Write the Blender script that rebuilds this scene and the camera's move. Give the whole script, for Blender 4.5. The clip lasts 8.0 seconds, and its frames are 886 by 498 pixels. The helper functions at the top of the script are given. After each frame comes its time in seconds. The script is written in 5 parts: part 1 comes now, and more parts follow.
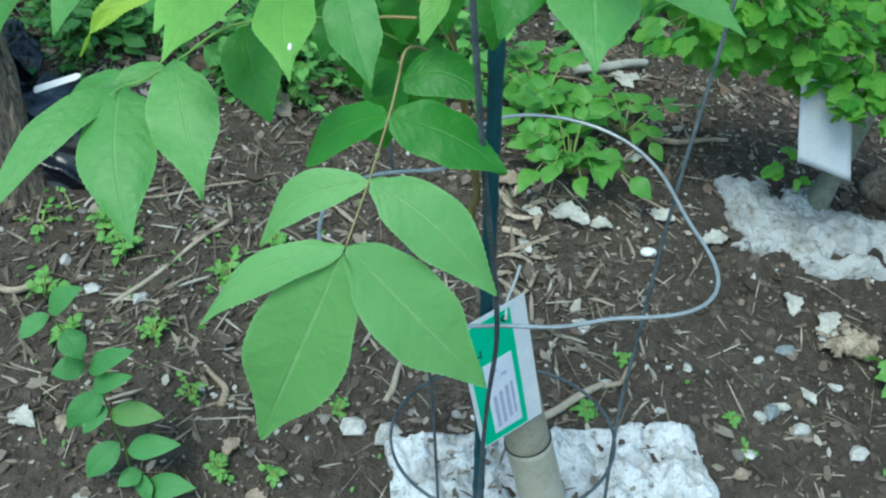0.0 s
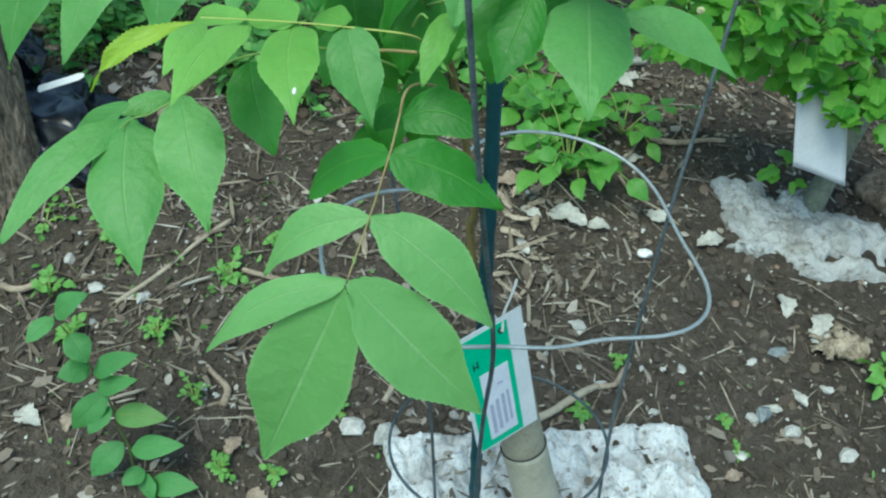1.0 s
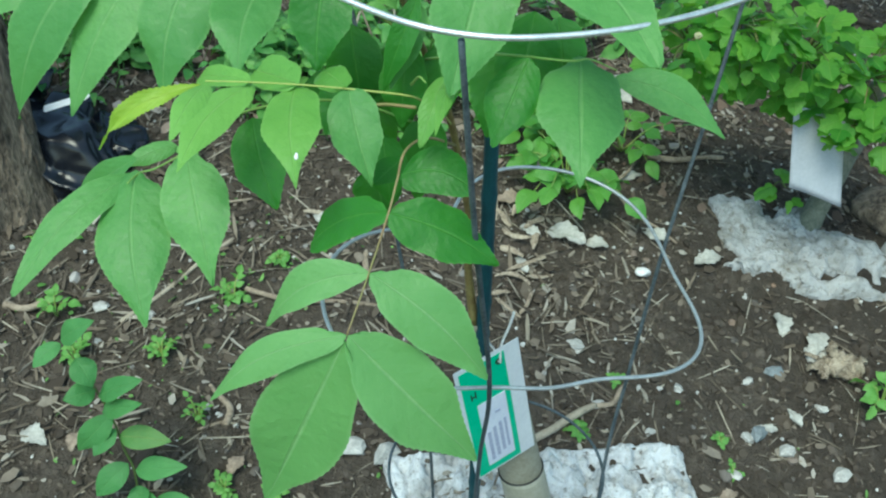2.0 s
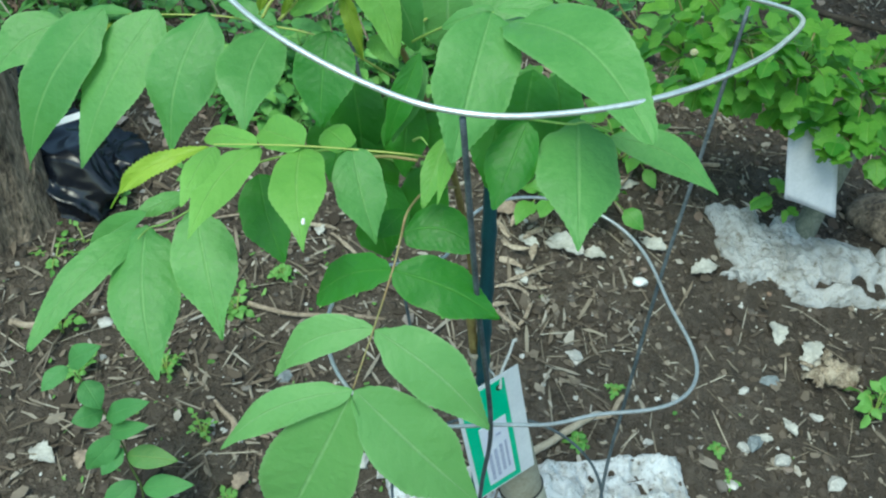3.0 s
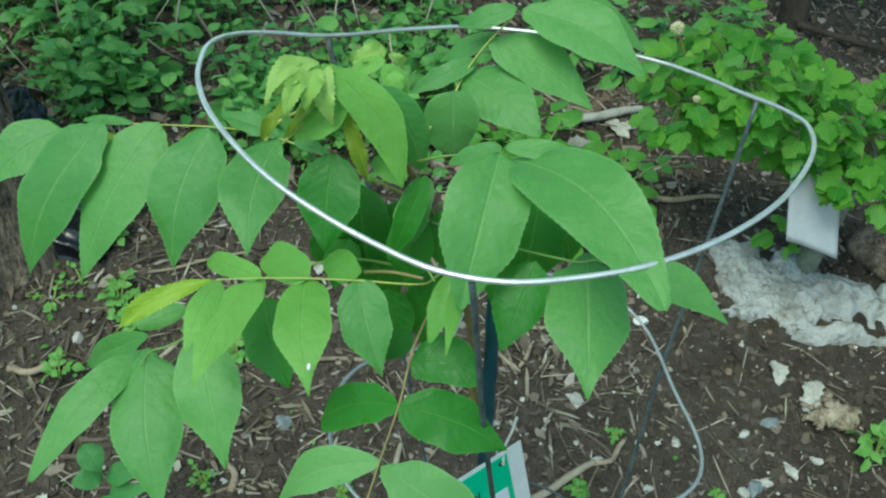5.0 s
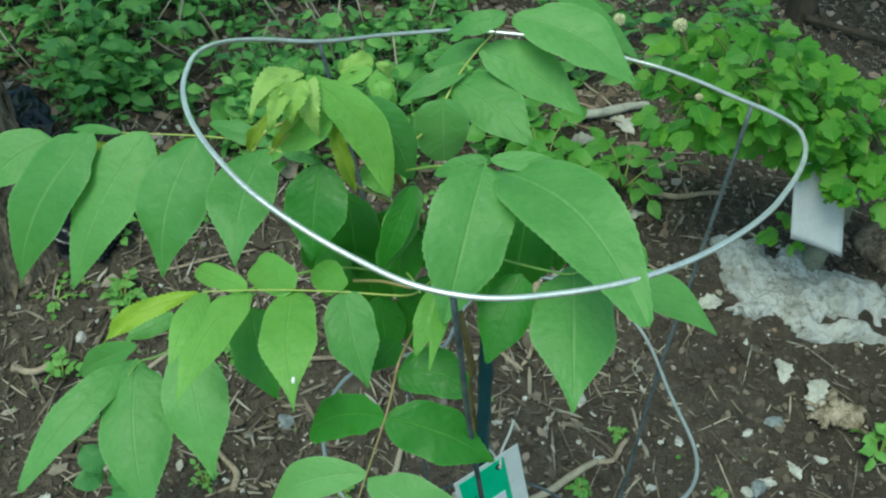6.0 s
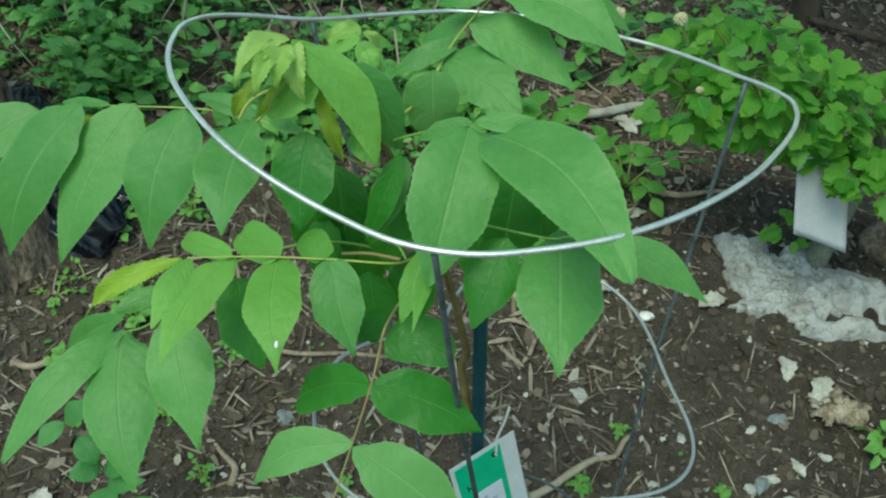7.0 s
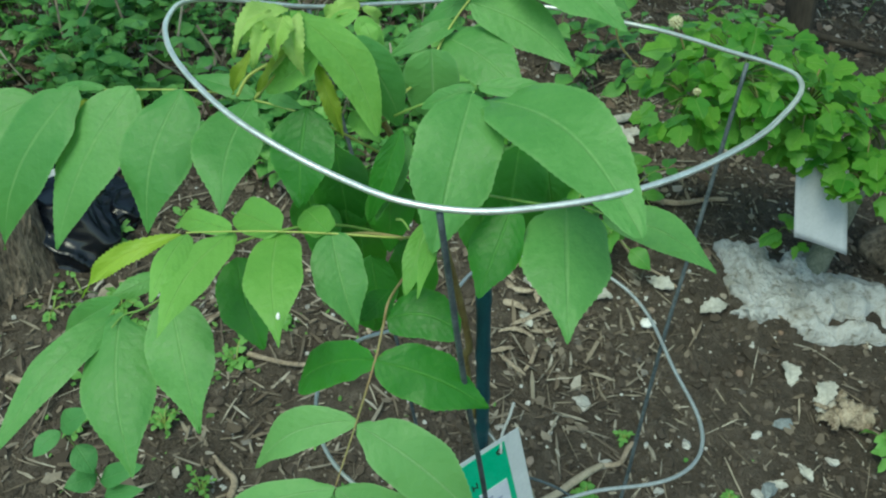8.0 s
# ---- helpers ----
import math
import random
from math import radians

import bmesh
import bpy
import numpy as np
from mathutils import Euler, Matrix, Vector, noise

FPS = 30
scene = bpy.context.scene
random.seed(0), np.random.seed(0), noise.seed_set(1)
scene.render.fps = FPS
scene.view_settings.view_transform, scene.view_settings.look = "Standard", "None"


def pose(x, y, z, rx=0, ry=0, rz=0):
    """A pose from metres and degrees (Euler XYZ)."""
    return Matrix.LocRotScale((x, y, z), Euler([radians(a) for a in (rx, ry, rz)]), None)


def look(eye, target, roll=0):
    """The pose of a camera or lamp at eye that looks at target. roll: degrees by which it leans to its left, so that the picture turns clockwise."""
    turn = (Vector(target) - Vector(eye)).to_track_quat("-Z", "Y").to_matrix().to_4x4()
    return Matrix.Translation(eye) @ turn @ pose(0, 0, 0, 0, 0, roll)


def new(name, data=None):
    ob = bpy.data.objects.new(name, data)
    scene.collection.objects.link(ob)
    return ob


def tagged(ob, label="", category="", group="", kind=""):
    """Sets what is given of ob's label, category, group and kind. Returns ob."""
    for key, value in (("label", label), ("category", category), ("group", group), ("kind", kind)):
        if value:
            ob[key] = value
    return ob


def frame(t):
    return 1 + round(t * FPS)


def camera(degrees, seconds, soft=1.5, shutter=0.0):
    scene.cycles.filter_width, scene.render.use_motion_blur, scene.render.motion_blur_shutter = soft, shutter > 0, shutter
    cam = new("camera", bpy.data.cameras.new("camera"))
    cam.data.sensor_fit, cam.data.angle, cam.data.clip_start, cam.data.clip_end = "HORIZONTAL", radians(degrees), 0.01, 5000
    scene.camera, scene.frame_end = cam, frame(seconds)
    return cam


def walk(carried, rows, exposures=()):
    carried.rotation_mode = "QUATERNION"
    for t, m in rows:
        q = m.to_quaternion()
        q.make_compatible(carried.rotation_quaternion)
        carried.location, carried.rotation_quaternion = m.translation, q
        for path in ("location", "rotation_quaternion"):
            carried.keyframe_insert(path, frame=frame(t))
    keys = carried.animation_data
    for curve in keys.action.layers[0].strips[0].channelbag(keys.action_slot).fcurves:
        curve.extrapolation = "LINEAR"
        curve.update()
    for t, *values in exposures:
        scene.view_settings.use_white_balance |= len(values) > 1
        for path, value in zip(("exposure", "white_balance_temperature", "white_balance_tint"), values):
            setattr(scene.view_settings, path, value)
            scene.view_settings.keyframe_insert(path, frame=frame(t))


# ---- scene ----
cam = camera(49.1, 8.0, soft=2.2)
PATH = [
    (0, (0.0909, 0.0043, 0.5715), (0.0339, 0.8631, 0.0624), -0.06),
    (0.5, (0.0870, 0.0023, 0.5826), (0.0353, 0.8589, 0.0692), 0.50),
    (1, (0.0915, 0.0037, 0.5982), (0.0357, 0.8521, 0.0719), 0.37),
    (1.5, (0.0963, 0.0061, 0.6154), (0.0347, 0.8510, 0.0841), 0.24),
    (1.7, (0.0953, 0.0045, 0.6203), (0.0356, 0.8510, 0.0913), 0.36),
    (2.8, (0.0914, 0.0123, 0.6536), (0.0359, 0.8520, 0.1133), 0.42),
    (3, (0.0911, 0.0116, 0.6617), (0.0357, 0.8494, 0.1186), 0.15),
    (3.5, (0.0848, 0.0239, 0.6710), (0.0364, 0.8664, 0.1344), 0.24),
    (4, (0.0799, 0.0341, 0.6868), (0.0357, 0.8794, 0.1543), 0.71),
    (4.5, (0.0848, 0.0401, 0.7083), (0.0339, 0.8716, 0.1551), 0.50),
    (4.7, (0.0832, 0.0465, 0.7112), (0.0335, 0.8765, 0.1557), 0.32),
    (5.8, (0.0897, 0.0590, 0.7226), (0.0327, 0.8807, 0.1555), 0.11),
    (6, (0.0943, 0.0606, 0.7215), (0.0316, 0.8823, 0.1550), -0.31),
    (6.5, (0.1035, 0.0587, 0.7180), (0.0312, 0.8829, 0.1563), -0.74),
    (7, (0.1050, 0.0530, 0.7016), (0.0319, 0.8823, 0.1476), -0.68),
    (7.5, (0.1059, 0.0444, 0.6917), (0.0312, 0.8834, 0.1527), -1.40),
    (8, (0.1018, 0.0452, 0.6758), (0.0320, 0.8923, 0.1489), -1.37),
]
walk(cam, [(t, look(eye, target, roll)) for t, eye, target, roll in PATH],
     [(0, 1.02, 6000, -9), (0.5, 0.99, 6200, -11), (1.5, 0.98, 6420, -12), (3, 1.04, 6500, -12), (3.5, 1.0, 6500, -12), (4, 0.78, 6550, -16), (4.5, 0.76, 6600, -17), (6, 0.71, 6850, -19), (6.5, 0.59, 6880, -19), (7.2, 0.61, 7150, -17), (8, 0.7, 7000, -17)])


# ---- light ----
world = bpy.data.worlds.new("sky")
scene.world = world
world.use_nodes = True
wn = world.node_tree
sky = wn.nodes.new("ShaderNodeTexSky")
sky.sky_type, sky.sun_disc = "NISHITA", False
SUN_ELEVATION, SUN_TURN = 58.0, 200.0
sky.sun_elevation, sky.sun_rotation = radians(SUN_ELEVATION), radians(SUN_TURN)
wn.nodes["Background"].inputs["Strength"].default_value = 0.14
wn.links.new(sky.outputs["Color"], wn.nodes["Background"].inputs["Color"])
sun = new("sun", bpy.data.lights.new("sun", "SUN"))
sun.data.energy, sun.data.angle, sun.data.color = 1.4, radians(30), (1.0, 0.96, 0.9)
sun.matrix_world = pose(0, 0, 3, 90 - SUN_ELEVATION, 0, 180 - SUN_TURN)


# ---- materials ----
def material(name):
    m = bpy.data.materials.new(name)
    m.use_nodes = True
    t = m.node_tree
    return m, t, t.nodes["Principled BSDF"]


def node(t, kind, **values):
    n = t.nodes.new(kind)
    for k, v in values.items():
        n.inputs[k.replace("_", " ")].default_value = v
    return n


def maths(t, op, a, b=None):
    n = t.nodes.new("ShaderNodeMath")
    n.operation = op
    for i, v in enumerate((a, b)):
        if v is None:
            continue
        if isinstance(v, (int, float)):
            n.inputs[i].default_value = v
        else:
            t.links.new(v, n.inputs[i])
    return n.outputs[0]


def blend(t, fac, a, b):
    n = t.nodes.new("ShaderNodeMix")
    n.data_type = "RGBA"
    for i, v in ((0, fac), (6, a), (7, b)):
        if isinstance(v, (int, float)):
            n.inputs[i].default_value = v
        elif isinstance(v, tuple):
            n.inputs[i].default_value = (*v, 1)
        else:
            t.links.new(v, n.inputs[i])
    return n.outputs[2]


def ramp(t, fac, stops):
    n = t.nodes.new("ShaderNodeValToRGB")
    while len(n.color_ramp.elements) < len(stops):
        n.color_ramp.elements.new(0.5)
    for e, (p, c) in zip(n.color_ramp.elements, stops):
        e.position, e.color = p, (*c, 1) if isinstance(c, tuple) else (c, c, c, 1)
    t.links.new(fac, n.inputs[0])
    return n.outputs[0]


def grain(t, scale, detail=4.0, rough=0.6, coords="Object", stretch=None):
    c = t.nodes.new("ShaderNodeTexCoord")
    n = node(t, "ShaderNodeTexNoise", Scale=scale, Detail=detail, Roughness=rough)
    src = c.outputs[coords]
    if stretch:
        mp = t.nodes.new("ShaderNodeMapping")
        mp.inputs["Scale"].default_value = stretch
        t.links.new(src, mp.inputs[0])
        src = mp.outputs[0]
    t.links.new(src, n.inputs["Vector"])
    return n.outputs["Fac"]


def bump(t, b, height, strength, distance):
    n = node(t, "ShaderNodeBump", Strength=strength, Distance=distance)
    t.links.new(height, n.inputs["Height"])
    t.links.new(n.outputs[0], b.inputs["Normal"])
    return n.outputs[0]


def mottled(name, low, high, scale, rough=0.7, bumps=0.4, depth=0.002, metal=0.0, fine=8.0, spec=0.4, stretch=None):
    """A surface with grain and stains at two scales."""
    m, t, b = material(name)
    big, small = grain(t, scale, stretch=stretch), grain(t, scale * fine, stretch=stretch)
    mix = maths(t, "ADD", maths(t, "MULTIPLY", big, 0.6), maths(t, "MULTIPLY", small, 0.4))
    t.links.new(ramp(t, mix, [(0.36, low), (0.64, high)]), b.inputs["Base Color"])
    b.inputs["Roughness"].default_value, b.inputs["Metallic"].default_value = rough, metal
    b.inputs["Specular IOR Level"].default_value = spec
    bump(t, b, mix, bumps, depth)
    return m


def scattered(name, stops, rough=0.8, scale=120.0, stretch=None):
    """One of several colours per piece, with a fine grain."""
    m, t, b = material(name)
    g = t.nodes.new("ShaderNodeNewGeometry")
    base = ramp(t, g.outputs["Random Per Island"], stops)
    n = grain(t, scale, stretch=stretch)
    t.links.new(blend(t, maths(t, "MULTIPLY", n, 0.7), base, (0.05, 0.04, 0.03)), b.inputs["Base Color"])
    b.inputs["Roughness"].default_value = rough
    b.inputs["Specular IOR Level"].default_value = 0.25
    bump(t, b, n, 0.5, 0.001)
    return m


def leaf_material(name, light, dark, vein, through_light=0.3, per_island=False, rough=0.5, veins=9.0):
    """A leaf with a pale midrib, arched side veins, quilting between them and some light coming through."""
    m, t, b = material(name)
    uv = t.nodes.new("ShaderNodeSeparateXYZ")
    t.links.new(t.nodes.new("ShaderNodeTexCoord").outputs["UV"], uv.inputs[0])
    u, side = uv.outputs[0], maths(t, "MULTIPLY", maths(t, "ABSOLUTE", maths(t, "SUBTRACT", uv.outputs[1], 0.5)), 2.0)
    wave = maths(t, "PINGPONG", maths(t, "SUBTRACT", maths(t, "MULTIPLY", u, veins), maths(t, "MULTIPLY", maths(t, "POWER", side, 1.4), 2.2)), 0.5)
    rib = ramp(t, side, [(0.015, 1.0), (0.06, 0.0)])
    line = ramp(t, wave, [(0.0, 1.0), (0.11, 0.0)])
    if per_island:
        rnd = t.nodes.new("ShaderNodeNewGeometry").outputs["Random Per Island"]
    else:
        rnd = t.nodes.new("ShaderNodeObjectInfo").outputs["Random"]
    blotch = grain(t, 45.0, 3.0)
    mix = maths(t, "ADD", maths(t, "MULTIPLY", rnd, 0.75), maths(t, "MULTIPLY", maths(t, "SUBTRACT", blotch, 0.35), 0.9))
    base = blend(t, mix, light, dark)
    base = blend(t, maths(t, "MULTIPLY", line, 0.05), base, vein)
    base = blend(t, maths(t, "MULTIPLY", rib, 0.45), base, vein)
    base = blend(t, ramp(t, side, [(0.9, 0.0), (1.0, 0.35)]), base, vein)
    fleck = grain(t, 420.0, 4.0, 0.7)
    base = blend(t, ramp(t, fleck, [(0.35, 0.42), (0.65, 0.0)]), base, dark)
    spot = grain(t, 75.0, 2.0, 0.5)
    base = blend(t, ramp(t, spot, [(0.77, 0.0), (0.8, 0.5)]), base, (0.24, 0.2, 0.06))
    t.links.new(base, b.inputs["Base Color"])
    t.links.new(ramp(t, fleck, [(0.3, rough - 0.12), (0.7, rough + 0.14)]), b.inputs["Roughness"])
    b.inputs["Specular IOR Level"].default_value = 0.5
    quilt = maths(t, "ADD", maths(t, "MULTIPLY", wave, 0.35), maths(t, "MULTIPLY", grain(t, 170.0, 4.0), 1.8))
    quilt = maths(t, "SUBTRACT", quilt, maths(t, "MULTIPLY", rib, 0.8))
    nrm = bump(t, b, quilt, 0.5, 0.0009)
    tr = t.nodes.new("ShaderNodeBsdfTranslucent")
    t.links.new(blend(t, 0.5, base, (0.25, 0.5, 0.03)), tr.inputs["Color"])
    t.links.new(nrm, tr.inputs["Normal"])
    mx = t.nodes.new("ShaderNodeMixShader")
    mx.inputs[0].default_value = through_light
    t.links.new(b.outputs[0], mx.inputs[1])
    t.links.new(tr.outputs[0], mx.inputs[2])
    t.links.new(mx.outputs[0], t.nodes["Material Output"].inputs[0])
    return m


M_LEAF = leaf_material("sapling_leaf", (0.165, 0.40, 0.11), (0.075, 0.26, 0.058), (0.29, 0.51, 0.19))
# darker green: the shade on inner and overhung leaflets is put into the colour
M_DEEP = leaf_material("shaded_green_leaf", (0.05, 0.25, 0.022), (0.024, 0.165, 0.014), (0.14, 0.38, 0.07), 0.28)
# paler, bluer green: sky gloss on these leaflets is put into the colour
M_PALE = leaf_material("sky_sheen_leaf", (0.2, 0.43, 0.14), (0.135, 0.355, 0.1), (0.37, 0.57, 0.28), 0.32)
M_MID = leaf_material("fresh_leaf", (0.24, 0.5, 0.1), (0.13, 0.36, 0.06), (0.32, 0.55, 0.16), 0.35)
M_FRESH = leaf_material('bright_leaf', (0.27, 0.55, 0.12), (0.2, 0.46, 0.09), (0.32, 0.55, 0.17), 0.35)
M_YOUNG = leaf_material("young_leaf", (0.46, 0.64, 0.2), (0.32, 0.55, 0.12), (0.52, 0.66, 0.26), 0.4)
M_YELLOW = leaf_material("yellow_leaf", (0.4, 0.58, 0.07), (0.3, 0.5, 0.05), (0.5, 0.64, 0.12), 0.4)
M_OLIVE = leaf_material("olive_young_leaf", (0.3, 0.4, 0.05), (0.2, 0.3, 0.03), (0.36, 0.45, 0.1), 0.4)
M_VINE = leaf_material("vine_leaf", (0.105, 0.31, 0.09), (0.055, 0.21, 0.055), (0.16, 0.36, 0.12), 0.25, rough=0.6, veins=6.0)
M_VINE_OLD = leaf_material("spotted_vine_leaf", (0.2, 0.31, 0.085), (0.07, 0.22, 0.055), (0.3, 0.34, 0.12), 0.25, rough=0.6, veins=6.0)
M_SHRUB = leaf_material("shrub_leaf", (0.24, 0.51, 0.07), (0.05, 0.24, 0.032), (0.3, 0.52, 0.11), 0.5, True, veins=5.0)
M_SHRUB_LEAF = leaf_material("single_shrub_leaf", (0.24, 0.51, 0.07), (0.05, 0.24, 0.032), (0.3, 0.52, 0.11), 0.5, veins=5.0)
M_COVER = leaf_material("ground_cover_leaf", (0.25, 0.53, 0.12), (0.06, 0.23, 0.05), (0.12, 0.3, 0.07), 0.25, True, veins=7.0)
M_WEED = leaf_material("weed_leaf", (0.15, 0.38, 0.06), (0.08, 0.27, 0.04), (0.22, 0.44, 0.1), 0.3, veins=6.0)
M_SEEDLING = leaf_material("seedling_leaf", (0.22, 0.46, 0.11), (0.13, 0.35, 0.07), (0.2, 0.4, 0.1), 0.3, veins=6.0)
M_STEM = mottled("green_brown_stem", (0.16, 0.11, 0.04), (0.26, 0.22, 0.08), 60, 0.6)
M_RACHIS = mottled("leaf_stalk", (0.2, 0.4, 0.09), (0.28, 0.4, 0.1), 50, 0.5)
M_STALK = mottled('yellow_green_stalk', (0.34, 0.42, 0.1), (0.44, 0.5, 0.14), 50, 0.5)
M_PINK = mottled('pinkish_stalk', (0.22, 0.24, 0.085), (0.31, 0.22, 0.11), 50, 0.5)
M_SHOOT = mottled("green_shoot", (0.16, 0.3, 0.06), (0.28, 0.36, 0.1), 50, 0.5)
M_WIRE = mottled("galvanised_wire", (0.58, 0.63, 0.62), (0.8, 0.85, 0.83), 90, 0.36, 0.5, 0.0006, 0.7)
M_TWIG = mottled("dark_green_twig", (0.06, 0.11, 0.025), (0.13, 0.17, 0.05), 50, 0.6)
# darker greys than the top ring: middle ring, then legs and bottom ring
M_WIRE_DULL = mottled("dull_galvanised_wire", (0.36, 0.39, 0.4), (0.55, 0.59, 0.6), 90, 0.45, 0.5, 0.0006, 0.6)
M_WIRE_DARK = mottled("dark_wire", (0.05, 0.07, 0.08), (0.15, 0.185, 0.205), 80, 0.55, 0.4, 0.0005, 0.4)
M_STAKE = mottled("green_coated_stake", (0.006, 0.045, 0.06), (0.012, 0.075, 0.09), 70, 0.45, 0.2, 0.0006)
M_PIPE = mottled("beige_plastic_pipe", (0.34, 0.33, 0.25), (0.46, 0.44, 0.35), 30, 0.5, 0.1, 0.0006)
M_PIPE_OLD = mottled("stained_plastic_pipe", (0.26, 0.24, 0.17), (0.38, 0.36, 0.28), 40, 0.6, 0.1, 0.0006)
M_SEAM = mottled("dark_seam", (0.03, 0.03, 0.028), (0.07, 0.068, 0.06), 80, 0.7)
M_BARKPALE = mottled("pale_stem_bark", (0.26, 0.22, 0.16), (0.42, 0.37, 0.29), 70, 0.75)
# white plastic greyed: the shade the hanging tag is in goes into the colour
M_CARD = mottled("shaded_white_card", (0.4, 0.43, 0.48), (0.48, 0.51, 0.56), 40, 0.45, 0.05, 0.0003)
M_TAGWHITE = mottled("white_tag_plastic", (0.74, 0.76, 0.78), (0.84, 0.86, 0.87), 40, 0.4, 0.05, 0.0003)
M_GREEN = mottled("green_print", (0.02, 0.54, 0.27), (0.04, 0.62, 0.34), 60, 0.4, 0.05, 0.0002)
M_STICKER = mottled("pale_sticker", (0.74, 0.76, 0.86), (0.84, 0.86, 0.93), 60, 0.5, 0.05, 0.0002)
M_INK = mottled("grey_ink", (0.36, 0.38, 0.52), (0.58, 0.6, 0.72), 420, 0.6, 0.05, 0.0002)
M_BLACKINK = mottled("dark_ink", (0.01, 0.04, 0.02), (0.02, 0.07, 0.04), 200, 0.6, 0.05, 0.0002)
M_STRING = mottled("white_tie", (0.55, 0.56, 0.54), (0.75, 0.75, 0.72), 200, 0.7)
M_WOOD = mottled("dry_stick", (0.18, 0.14, 0.1), (0.4, 0.33, 0.25), 40, 0.85, 0.5, 0.001, stretch=(1, 1, 1))
M_BLOOM = mottled("cream_bloom", (0.5, 0.5, 0.25), (0.78, 0.76, 0.55), 300, 0.7)
M_STONE = mottled("pale_stone", (0.3, 0.295, 0.275), (0.6, 0.59, 0.55), 50, 0.7, 0.4, 0.001)
M_SHELL = mottled("white_shell", (0.7, 0.7, 0.68), (0.86, 0.86, 0.84), 60, 0.5, 0.2, 0.0005)
M_STONE_GREY = mottled("blue_grey_stone", (0.13, 0.155, 0.165), (0.27, 0.3, 0.31), 50, 0.7, 0.4, 0.001)
M_FLAKE = mottled("pale_dry_flake", (0.3, 0.295, 0.26), (0.53, 0.525, 0.48), 45, 0.8, 0.4, 0.001)
M_DEAD = mottled("dead_leaf", (0.2, 0.15, 0.11), (0.38, 0.31, 0.24), 60, 0.8, 0.4, 0.001)
M_STRIP = mottled("pale_bark_strip", (0.16, 0.12, 0.085), (0.5, 0.43, 0.33), 45, 0.85, 0.5, 0.001)
M_FUNGUS = mottled("cream_brown_lump", (0.07, 0.045, 0.025), (0.44, 0.38, 0.29), 65, 0.8, 0.6, 0.003)
M_BARK = mottled("brown_bark", (0.04, 0.031, 0.024), (0.29, 0.23, 0.17), 55, 0.9, 1.0, 0.012, fine=4, stretch=(1, 1, 0.35))
M_BARKDARK = mottled("dark_bark", (0.03, 0.025, 0.02), (0.08, 0.065, 0.05), 22, 0.9, 0.9, 0.006, stretch=(1, 1, 0.3))
M_TRUNKGREY = mottled("grey_green_bark", (0.09, 0.1, 0.075), (0.2, 0.21, 0.16), 35, 0.8, 0.5, 0.002)
M_BAG = mottled("black_plastic_film", (0.004, 0.005, 0.008), (0.008, 0.011, 0.018), 9, 0.24, 0.08, 0.002, spec=0.5, fine=3.0)
M_CHIP = scattered("mulch", [(0.0, (0.07, 0.056, 0.043)), (0.35, (0.17, 0.14, 0.108)), (0.65, (0.29, 0.25, 0.198)), (0.88, (0.42, 0.38, 0.31)), (1.0, (0.62, 0.59, 0.52))])
M_BIT = scattered("bark_bit", [(0.0, (0.035, 0.027, 0.02)), (0.4, (0.11, 0.088, 0.066)), (0.75, (0.25, 0.21, 0.165)), (0.92, (0.42, 0.37, 0.3)), (1.0, (0.62, 0.59, 0.53))])
M_STRAW = scattered("straw", [(0.0, (0.2, 0.16, 0.12)), (0.5, (0.42, 0.36, 0.27)), (1.0, (0.66, 0.61, 0.5))])
M_PEBBLE = scattered("pebble", [(0.0, (0.1, 0.09, 0.08)), (0.4, (0.22, 0.2, 0.18)), (0.7, (0.36, 0.35, 0.33)), (0.88, (0.3, 0.2, 0.14)), (1.0, (0.62, 0.62, 0.6))])
M_SPECK = scattered("white_speck", [(0.0, (0.55, 0.54, 0.5)), (1.0, (0.85, 0.85, 0.82))])
M_LITTER = scattered("dead_leaf_litter", [(0.0, (0.09, 0.065, 0.05)), (0.5, (0.24, 0.17, 0.13)), (0.85, (0.42, 0.33, 0.27)), (1.0, (0.55, 0.5, 0.46))])
M_SPROUT = scattered("seed_leaf", [(0.0, (0.08, 0.24, 0.04)), (1.0, (0.25, 0.5, 0.13))])
M_CRUMB = scattered("soil_crumb", [(0.0, (0.042, 0.034, 0.027)), (0.7, (0.09, 0.074, 0.06)), (1.0, (0.15, 0.126, 0.102))])
M_CURL = scattered("bark_curl", [(0.0, (0.1, 0.075, 0.055)), (0.5, (0.26, 0.21, 0.155)), (1.0, (0.46, 0.41, 0.32))], stretch=(1, 1, 1))


